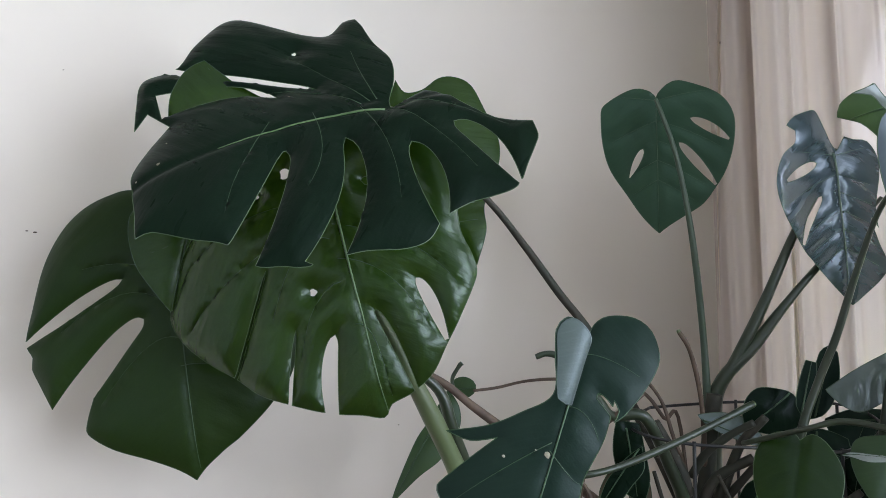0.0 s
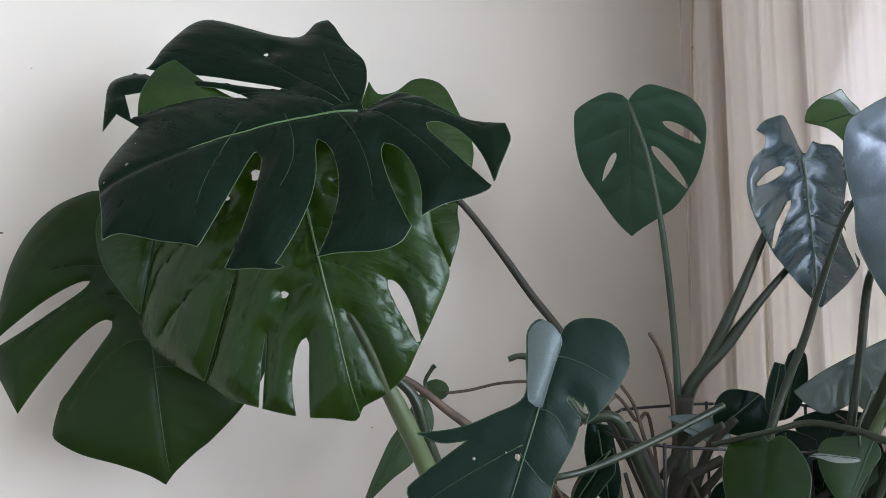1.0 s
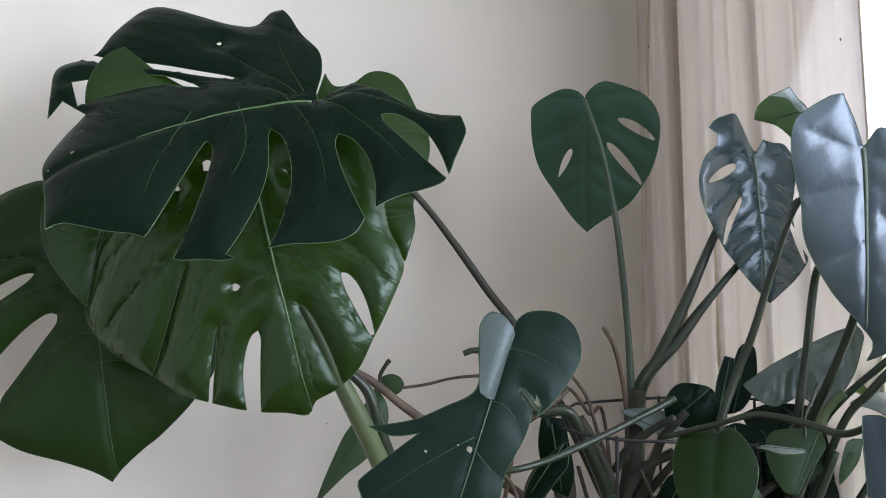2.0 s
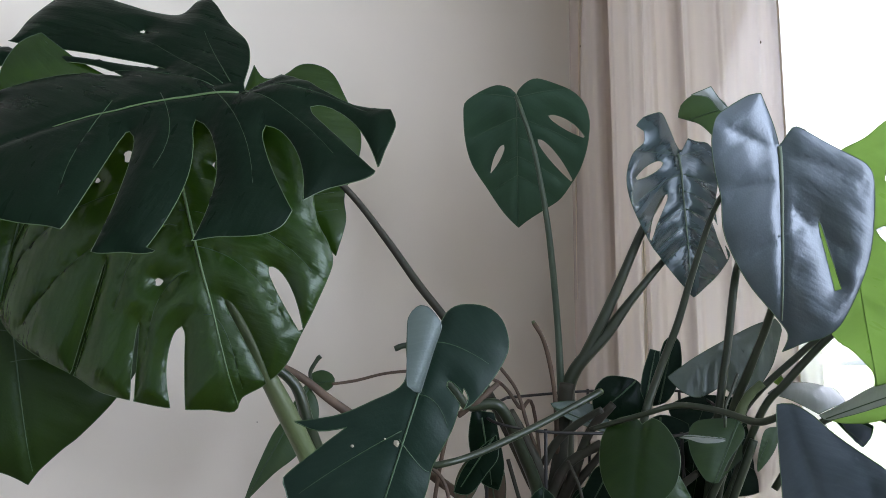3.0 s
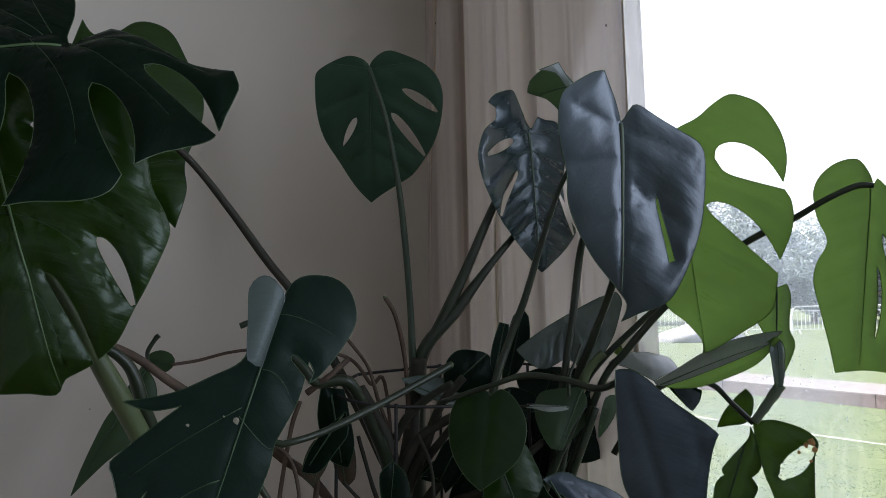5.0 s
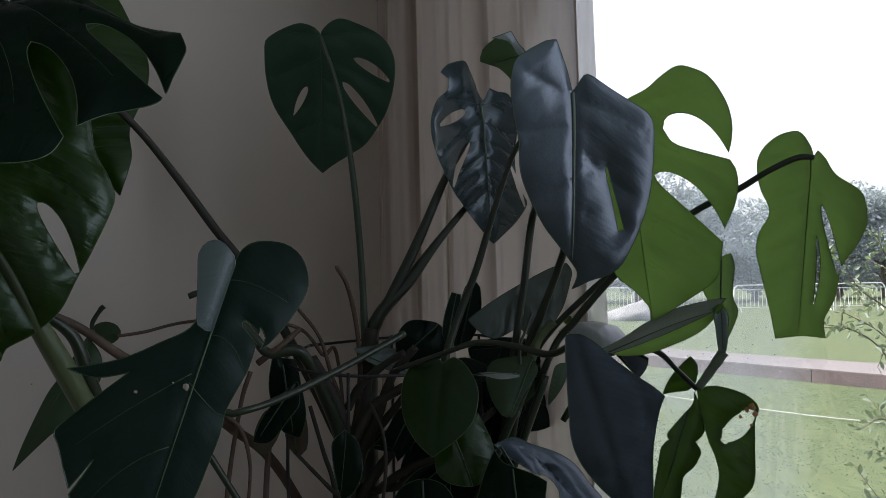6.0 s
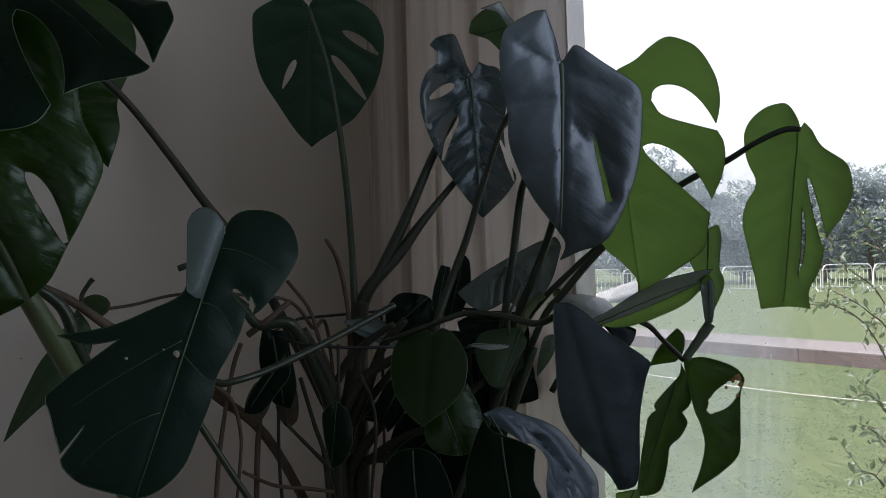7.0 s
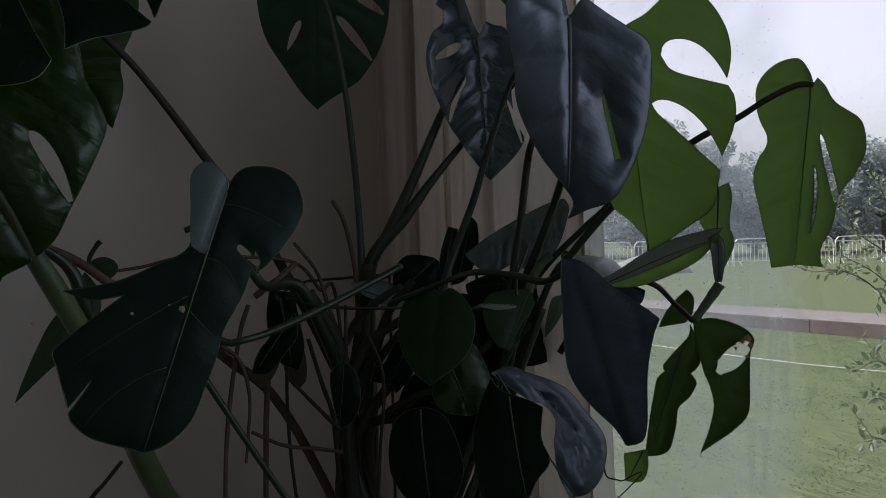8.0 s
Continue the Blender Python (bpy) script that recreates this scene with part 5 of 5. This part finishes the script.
stalk(monstera, 'sprout', STEM, [(0.019, 1.273, 1.401), (0.017, 1.271, 1.419), (0.028, 1.269, 1.439), (0.033, 1.268, 1.444)], 0.0028, 0.0041)
stalk(monstera, 'sprout', STEM, [(0.146, 1.207, 1.456), (0.161, 1.207, 1.461), (0.178, 1.207, 1.458), (0.191, 1.209, 1.442), (0.246, 1.224, 1.396)], 0.0044, 0.0062)
stalk(monstera, 'stem', STEM, [(0.211, 1.159, 1.418), (0.231, 1.151, 1.395), (0.249, 1.144, 1.373), (0.281, 1.141, 1.376), (0.302, 1.144, 1.364), (0.335, 1.165, 1.302), (0.366, 1.187, 1.229), (0.383, 1.207, 1.102), (0.495, 1.137, 0.69)], 0.0064, 0.0114)
stalk(monstera, 'stem', STEM_BROWN, [(0.235, 1.151, 1.359), (0.264, 1.137, 1.382), (0.294, 1.145, 1.405)], 0.0048, 0.0041)
stalk(monstera, 'stem', STEM_DARK, [(0.428, 1.229, 1.397), (0.42, 1.236, 1.324), (0.411, 1.232, 1.253), (0.389, 1.224, 1.167), (0.384, 1.229, 1.096), (0.384, 1.236, 0.936), (0.439, 1.22, 0.69)], 0.0119, 0.0178)
stalk(monstera, 'stem', STEM_DARK, [(0.477, 1.154, 1.371), (0.444, 1.17, 1.328), (0.423, 1.194, 1.257), (0.398, 1.208, 1.187), (0.389, 1.227, 1.096), (0.389, 1.148, 0.69)], 0.0061, 0.0116)
stalk(monstera, 'stem', STEM_DARK, [(0.52, 1.088, 1.213), (0.469, 1.144, 1.192), (0.427, 1.186, 1.153), (0.398, 1.211, 1.107), (0.386, 1.138, 0.69)], 0.0059, 0.0088)
stalk(monstera, 'stem', STEM_DARK, [(0.46, 1.164, 1.31), (0.412, 1.187, 1.276), (0.387, 1.2, 1.224)], 0.0070, 0.0088)
stalk(monstera, 'aerial_root', STEM_BROWN, [(0.184, 1.145, 1.295), (0.209, 1.135, 1.27), (0.22, 1.13, 1.223), (0.217, 1.131, 1.167), (0.213, 1.133, 1.128)], 0.0032, 0.0020)
stalk(monstera, 'aerial_root', STEM_BROWN, [(0.228, 1.17, 1.346), (0.216, 1.175, 1.306), (0.201, 1.181, 1.216), (0.193, 1.185, 1.134), (0.19, 1.185, 1.053), (0.19, 1.185, 0.889), (0.295, 1.13, 0.72)], 0.0033, 0.0033)
stalk(monstera, 'aerial_root', STEM_BROWN, [(0.277, 1.171, 1.327), (0.26, 1.178, 1.261), (0.252, 1.182, 1.194), (0.247, 1.183, 1.044), (0.242, 1.185, 0.878), (0.321, 1.13, 0.72)], 0.0037, 0.0046)
stalk(monstera, 'aerial_root', STEM_BROWN, [(0.229, 1.18, 1.16), (0.263, 1.166, 1.142), (0.285, 1.157, 1.136), (0.318, 1.154, 1.13), (0.358, 1.159, 1.119)], 0.0025, 0.0030)
stalk(monstera, 'aerial_root', STEM_BROWN, [(0.308, 1.224, 1.435), (0.339, 1.211, 1.39), (0.354, 1.204, 1.337), (0.369, 1.198, 1.284), (0.374, 1.195, 1.196)], 0.0026, 0.0035)
stalk(monstera, 'aerial_root', STEM_DARK, [(0.311, 1.157, 1.292), (0.331, 1.16, 1.223), (0.347, 1.163, 1.17), (0.358, 1.18, 1.071)], 0.0029, 0.0039)
stalk(monstera, 'aerial_root', STEM_DARK, [(0.286, 1.146, 1.23), (0.32, 1.153, 1.192), (0.355, 1.16, 1.153)], 0.0025, 0.0034)
stalk(monstera, 'aerial_root', STEM_DARK, [(0.053, 1.059, 1.169), (0.033, 1.089, 1.138), (0.009, 1.11, 1.104), (-0.056, 1.159, 0.982), (0.172, 1.13, 0.72)], 0.0024, 0.0033)
stalk(monstera, 'stem', STEM_DARK, [(0.36, 1.17, 1.02), (0.39, 1.17, 0.8), (0.42, 1.17, 0.66)], 0.016, 0.02)
stalk(monstera, 'stem', STEM_DARK, [(0.44, 1.15, 1.0), (0.44, 1.16, 0.8), (0.45, 1.17, 0.66)], 0.016, 0.02)
stalk(monstera, 'stem', STEM_DARK, [(0.5, 1.13, 1.05), (0.49, 1.15, 0.8), (0.48, 1.17, 0.66)], 0.016, 0.02)
stalk(monstera, 'stem', STEM_DARK, [(0.24, 1.16, 1.0), (0.33, 1.17, 0.75), (0.4, 1.18, 0.66)], 0.016, 0.02)
stalk(monstera, 'stem', STEM_DARK, [(0.504, 1.135, 1.284), (0.456, 1.158, 1.233), (0.411, 1.192, 1.162), (0.39, 1.215, 1.099), (0.384, 1.235, 0.954), (0.458, 1.211, 0.69)], 0.0070, 0.0107)
stalk(monstera, 'stem', STEM_DARK, [(0.504, 1.166, 1.342), (0.459, 1.188, 1.281), (0.418, 1.209, 1.22), (0.397, 1.221, 1.14), (0.498, 1.127, 0.69)], 0.0053, 0.0089)
stalk(monstera, 'stem', STEM_DARK, [(0.589, 1.11, 1.272), (0.532, 1.137, 1.221), (0.46, 1.171, 1.161), (0.414, 1.205, 1.098), (0.485, 1.164, 0.69)], 0.0053, 0.0080)
stalk(monstera, 'stem', STEM, [(0.637, 1.087, 1.315), (0.605, 1.105, 1.236), (0.564, 1.127, 1.132), (0.523, 1.15, 1.011), (0.43, 1.217, 0.69)], 0.0061, 0.0079)
stalk(monstera, 'stem', STEM, [(0.656, 1.067, 1.324), (0.628, 1.083, 1.238), (0.596, 1.113, 1.132), (0.547, 1.14, 1.01), (0.385, 1.136, 0.69)], 0.0061, 0.0079)
stalk(monstera, 'stem', STEM_DARK, [(0.319, 1.18, 1.36), (0.348, 1.181, 1.308), (0.366, 1.186, 1.263), (0.379, 1.205, 1.19), (0.39, 1.151, 0.69)], 0.0085, 0.0114)
stalk(monstera, 'tendril', STEM_DARK, [(0.713, 0.999, 1.089), (0.718, 0.996, 1.073), (0.735, 0.989, 1.067), (0.74, 0.987, 1.05), (0.441, 1.22, 0.69)], 0.0013, 0.0008)
stalk(monstera, 'petiole', STEM_PALE, [(0.674, 1.067, 1.405), (0.66, 1.074, 1.391), (0.647, 1.08, 1.369), (0.633, 1.088, 1.323)], 0.0061, 0.0079)
stalk(monstera, 'petiole', STEM, [(0.591, 1.029, 1.348), (0.592, 1.028, 1.376), (0.604, 1.032, 1.396), (0.617, 1.036, 1.421)], 0.0021, 0.0021)
stalk(monstera, 'stem', STEM_DARK, [(0.447, 1.124, 1.366), (0.419, 1.148, 1.344), (0.392, 1.172, 1.314), (0.377, 1.191, 1.279)], 0.0051, 0.0070)
stalk(monstera, 'aerial_root', STEM_DARK, [(0.382, 1.09, 1.299), (0.398, 1.085, 1.258), (0.402, 1.085, 1.21), (0.396, 1.091, 1.13), (0.391, 1.099, 1.002), (0.396, 1.13, 0.72)], 0.0024, 0.0028)


# ---- the wire plant support and the planter ----
def wire(parent, name, points, r, closed=False):
    line = smooth_line(points + points[:1] if closed else points, 8)
    bm = bmesh.new()
    tube(bm, line, lambda t: r, 7)
    return part(name, bm, WIRE, parent, smooth=True)


plant_support = thing("plant_support", "black wire hoop on thin legs holding the stems", "plant support")
wire(plant_support, "hoop", [(0.336, 1.266, 1.373), (0.413, 1.307, 1.374), (0.495, 1.327, 1.376), (0.62, 1.327, 1.376), (0.681, 1.298, 1.37), (0.682, 1.219, 1.349), (0.588, 1.141, 1.324), (0.449, 1.1, 1.334), (0.354, 1.099, 1.339), (0.288, 1.118, 1.35), (0.282, 1.187, 1.361)], 0.0024, closed=True)
for x, y, z in [(0.497, 1.326, 1.38), (0.353, 1.099, 1.343), (0.284, 1.167, 1.358), (0.58, 1.141, 1.327), (0.658, 1.307, 1.374)]:
    foot = Vector((0.44, 1.17, 0)) + (Vector((x, y, 0)) - Vector((0.44, 1.17, 0))) * 0.62
    wire(plant_support, "leg", [(x, y, z), (x, y, z - 0.25), (foot.x, foot.y, 0.70)], 0.0026)


def planter(x, y):
    pot = thing("planter", "plain round terracotta planter with dark soil", "planter", (x, y, LOW))
    profile = [(0.0, 0.0), (0.15, 0.0), (0.16, 0.02), (0.20, 0.46), (0.215, 0.47), (0.215, 0.53), (0.205, 0.54), (0.195, 0.53), (0.19, 0.48), (0.0, 0.48)]
    for name, mat, pts in (("pot", POT, profile), ("soil", SOIL, [(0.19, 0.482), (0.12, 0.5), (0.0, 0.505)])):
        bm = bmesh.new()
        rings = [[bm.verts.new((r * math.cos(2 * math.pi * i / 40), r * math.sin(2 * math.pi * i / 40), z)) for i in range(40)] for r, z in pts]
        for one, two in zip(rings, rings[1:]):
            for i in range(40):
                bm.faces.new((one[i], one[(i + 1) % 40], two[(i + 1) % 40], two[i]))
        bmesh.ops.remove_doubles(bm, verts=bm.verts, dist=1e-5)
        part(name, bm, mat, pot, smooth=True)


planter(0.44, 1.17)

# ---- small marks on the side wall ----
for b_pos, z, size in [(1.462, 1.669, 0.0022), (1.43, 1.968, 0.001), (0.791, 1.307, 0.0012), (1.475, 1.671, 0.0016)]:
    bm = bmesh.new()
    bmesh.ops.create_icosphere(bm, subdivisions=2, radius=size)
    bm.transform(Matrix.Translation(room(0.0, b_pos, z)) @ ROOM.to_3x3().to_4x4() @ Matrix.Diagonal((0.35, 1.6, 0.7, 1)))
    part("chip", bm, STEM_BROWN, bpy.data.objects["wall_side"])

# ---- outdoors ----
GROUND = 0.15
bm = bmesh.new()
rings = [[bm.verts.new((r * math.cos(a), r * math.sin(a), GROUND)) for a in (2 * math.pi * i / 48 for i in range(48))] for r in (6, 20, 80, 400, 2500)]
bm.faces.new(rings[0])
for one, two in zip(rings, rings[1:]):
    for i in range(48):
        bm.faces.new((one[i], two[i], two[(i + 1) % 48], one[(i + 1) % 48]))
tagged(part("ground", bm, GRASS), "mown green lawn reaching into the distance", "ground", kind="structure")


def kerb_slab(parent, lo, hi):
    """A long stone slab with worn edges; its front's shade is put into a darker riser."""
    bm = bmesh.new()
    box(bm, (lo[0], lo[1], hi[2] - 0.014), hi)
    bmesh.ops.bevel(bm, geom=bm.edges[:], offset=0.004, segments=2, affect="EDGES", profile=0.6)
    slab = part("slab", bm, STONE, parent)
    bm = bmesh.new()
    box(bm, (lo[0] + 0.004, lo[1], lo[2]), (hi[0] - 0.004, hi[1], hi[2] - 0.016))
    part("riser", bm, STONE_SHADED, slab)


path_edge = tagged(thing("stone_edging", "", "stone edging", (8.44, 7.74, GROUND)), "low edging of long reddish stone slabs across the lawn", "stone edging", kind="structure")
path_edge.rotation_euler = (0, 0, radians(7.8))
slab_rng = random.Random(5)
for i in range(-9, 14):
    y0 = 2.5 * i - 0.15
    kerb_slab(path_edge, (0.0, y0 + 0.006, -0.05), (1.25, y0 + 2.494, 0.18 + slab_rng.uniform(-0.004, 0.004)))

bm = bmesh.new()
tube(bm, smooth_line([(5.8, 9.6, GROUND + 0.02), (6.0, 7.3, GROUND + 0.02), (6.1, 6.26, GROUND + 0.03), (6.29, 5.6, GROUND + 0.02), (6.53, 4.9, GROUND + 0.02), (7.1, 3.1, GROUND + 0.02)], 10), lambda t: 0.004, 6)
cable = thing("cable", "thin white cable lying across the grass", "cable")
part("line", bm, CABLE, cable)


def barrier(m):
    """One steel crowd barrier with rounded ends and thin uprights."""
    top = thing("steel_barrier", "pale galvanised steel barrier panel on the grass", "barrier", group="row of barriers")
    bm = bmesh.new()
    tube(bm, smooth_line([(-1.1, 0, 0.0), (-1.1, 0, 0.9), (-0.98, 0, 1.2), (-0.7, 0, 1.25), (0.7, 0, 1.25), (0.98, 0, 1.2), (1.1, 0, 0.9), (1.1, 0, 0.0)], 6), lambda t: 0.028, 6)
    part("frame", bm, STEEL, top)
    for z in (0.22, 1.05):
        bm = bmesh.new()
        tube(bm, [Vector((-1.09, 0, z)), Vector((1.09, 0, z))], lambda t: 0.02, 5)
        part("rail", bm, STEEL, top)
    for i in range(11):
        bm = bmesh.new()
        tube(bm, [Vector((-0.9 + 0.18 * i, 0, 0.22)), Vector((-0.9 + 0.18 * i, 0, 1.05))], lambda t: 0.011, 5)
        part("bar", bm, STEEL, top)
    for x in (-0.85, 0.85):
        bm = bmesh.new()
        tube(bm, [Vector((x, -0.3, 0.02)), Vector((x, 0, 0.22)), Vector((x, 0.3, 0.02))], lambda t: 0.02, 5)
        part("foot", bm, STEEL, top)
    top.matrix_world = m
    return top


def fence_pose(i):
    a, b = Vector((27.5, 27.5, GROUND)), Vector((8.0, -4.0, 0)).normalized()
    p = a + b * 2.3 * i
    return pose(p.x, p.y, p.z, 0, 0, -26.6 + 3 * math.sin(i * 2.1))


panel = barrier(fence_pose(-9))
for i in range(-8, 10):
    copy_thing(panel, fence_pose(i))

# a heap under a white sheet on the far grass
bm = bmesh.new()
bmesh.ops.create_icosphere(bm, subdivisions=4, radius=1)
for q in bm.verts:
    q.co = Vector((q.co.x * 1.9, q.co.y * 1.1, max(-0.1, q.co.z) * 0.75)) * (1 + 0.22 * noise.noise(q.co * 1.7) + 0.07 * noise.noise(q.co * 5))
heap = thing("covered_heap", "low heap under a crumpled white sheet on the grass", "heap", (19.4, 25.0, GROUND))
part("sheet", bm, TARP, heap, smooth=True)


def blades(rng, centres, size, name, parent, material):
    """Many small pointed leaves at the centres, as one mesh."""
    vs, fs = [], []
    for c, spread in centres:
        way = Vector((rng.gauss(0, 1), rng.gauss(0, 1), rng.gauss(0.1, 0.8))).normalized() if spread is None else spread
        side = way.orthogonal().normalized()
        side = (Matrix.Rotation(rng.uniform(0, 6.3), 3, way) @ side)
        up = way.cross(side)
        s = size * rng.uniform(0.65, 1.3)
        n = len(vs)
        for u, w, h in ((0, 0, 0), (0.3, 0.2, 0.04), (0.65, 0.19, 0.05), (1, 0, -0.04), (0.65, -0.19, 0.05), (0.3, -0.2, 0.04), (0.5, 0, -0.02)):
            vs.append(c + (way * u + side * w + up * h) * s)
        fs += [(n, n + 1, n + 6), (n + 1, n + 2, n + 6), (n + 2, n + 3, n + 6), (n + 3, n + 4, n + 6), (n + 4, n + 5, n + 6), (n + 5, n, n + 6)]
    me = bpy.data.meshes.new(name)
    me.from_pydata(vs, [], fs)
    me.materials.append(material)
    ob = new(name, me)
    ob.parent = parent
    return ob


def tree(x, y, high, wide, seed):
    rng = random.Random(seed)
    top = thing("tree", "broad leafy green tree at the lawn's far edge", "tree", (x, y, GROUND), "far trees")
    bm = bmesh.new()
    tube(bm, smooth_line([(0, 0, -0.1), (rng.uniform(-0.2, 0.2), 0.1, high * 0.3), (rng.uniform(-0.4, 0.4), 0, high * 0.8)], 6), lambda t: 0.28 * (1 - 0.85 * t), 8)
    part("trunk", bm, BARK, top)
    lumps = []
    for i in range(20):
        a, h = rng.uniform(0, 6.3), high * rng.uniform(0.10, 0.86)
        reach = wide * rng.uniform(0.35, 0.95) * (1.1 - 0.75 * abs(h / high - 0.42))
        tip = Vector((math.cos(a) * reach, math.sin(a) * reach, h + 0.6))
        bm = bmesh.new()
        tube(bm, smooth_line([(0, 0, max(0.4, h * 0.7)), tip * 0.5 + Vector((0, 0, h * 0.35)), tip], 4), lambda t: 0.09 * (1 - 0.8 * t), 5)
        part("limb", bm, BARK, top)
        lumps.append((tip, rng.uniform(0.22, 0.42) * wide))
    lumps.append((Vector((0, 0, high * 0.86)), wide * 0.34))
    centres = []
    for c, r in lumps:
        for _ in range(380):
            d = Vector((rng.gauss(0, 1), rng.gauss(0, 1), rng.gauss(0, 1))).normalized() * r * rng.uniform(0.55, 1.08) ** 0.6
            centres.append((c + Vector((d.x, d.y, d.z * 0.85)), None))
    blades(rng, centres, 0.36, "crown", top, HAZED_LEAF)


tree_rng = random.Random(11)
for i in range(26):
    d = radians(24 + 2.6 * i)
    far = 68 + tree_rng.uniform(-7, 9)
    tree(far * math.sin(d), far * math.cos(d), tree_rng.uniform(7.2, 10.2), tree_rng.uniform(3.6, 5.2), 30 + i)


def shrub():
    rng = random.Random(21)
    top = thing("shrub", "open grey-green shrub with thin twigs outside the window", "shrub", (2.904, 1.998, GROUND))
    o = top.location.copy()
    centres = []
    for pts in [[(2.866, 2.005, 0.558), (2.677, 1.958, 0.999), (2.539, 1.954, 1.21), (2.385, 1.963, 1.296), (2.232, 1.975, 1.302)], [(2.866, 2.005, 0.558), (2.791, 2.014, 1.088), (2.714, 2.037, 1.323), (2.554, 2.047, 1.432), (2.454, 2.031, 1.536)], [(2.866, 2.005, 0.558), (2.858, 2.036, 1.146), (2.8, 2.05, 1.406), (2.686, 2.038, 1.557), (2.657, 2.048, 1.631)], [(2.866, 2.005, 0.558), (2.582, 1.896, 0.858), (2.456, 1.891, 0.987), (2.332, 1.891, 0.969)], [(2.904, 1.993, 0.451), (2.505, 1.825, 0.766), (2.39, 1.816, 0.873), (2.286, 1.805, 0.923)], [(2.866, 2.005, 0.558), (2.583, 1.884, 1.134), (2.448, 1.882, 1.277), (2.282, 1.896, 1.359)], [(2.904, 1.993, 0.451), (2.394, 1.768, 0.683), (2.281, 1.759, 0.771), (2.188, 1.745, 0.778)], [(2.866, 2.005, 0.558), (2.926, 2.06, 1.184), (2.887, 2.065, 1.448), (2.827, 2.083, 1.625)]]:
        start = o + Vector((rng.uniform(-0.05, 0.05), rng.uniform(-0.05, 0.05), 0))
        line = smooth_line([start] + [Vector(p) for p in pts], 10)
        for k in range(10, len(line)):
            for _ in range(2):
                if rng.random() < (0.6 if k < 20 else 0.3):
                    continue
                way = (line[k] - line[k - 1]).normalized()
                d = (way + 1.1 * Vector((rng.gauss(0, 1), rng.gauss(0, 1), rng.gauss(0, 1))).normalized()).normalized()
                centres.append((line[k] - o + d * 0.012, d))
            if k % 7 == 0 and k > 16:
                d = Vector((rng.gauss(0, 1), rng.gauss(0, 1), rng.gauss(0.2, 0.7))).normalized()
                twig = [line[k] + d * 0.03 * j for j in range(5)]
                bm = bmesh.new()
                tube(bm, [q - o for q in twig], lambda t: 0.0018 * (1 - 0.6 * t), 5)
                part("twig", bm, BARK, top)
                for q in twig[1:]:
                    for _ in range(2):
                        e = (d + Vector((rng.gauss(0, 1), rng.gauss(0, 1), rng.gauss(0, 1))).normalized()).normalized()
                        centres.append((q - o, e))
        bm = bmesh.new()
        tube(bm, [q - o for q in line], lambda t: 0.006 * (1 - 0.8 * t), 6)
        part("branch", bm, BARK, top)
    blades(rng, centres, 0.029, "foliage", top, SHRUB_LEAF)


shrub()


# ---- short grass of the lawn outside the window ----
grass_rng = random.Random(11)
tufts = []
while len(tufts) < 60000:
    x, y = grass_rng.uniform(2.6, 8.9), grass_rng.uniform(1.0, 9.5)
    if x > 2.6 + 0.36 * max(0.0, 3.0 - y) and noise.noise(Vector((x * 2.2, y * 0.9, 4.0))) + 0.35 * grass_rng.gauss(0, 1) > -0.15:
        tufts.append((Vector((x, y, GROUND)), Vector((grass_rng.gauss(0, 0.4), grass_rng.gauss(0.2, 0.9), 0.25)).normalized()))
grass = blades(grass_rng, tufts, 0.016, "grass", None, LAWN_BLADE)
tagged(grass, "short mown grass outside the window", "grass", kind="stuff")
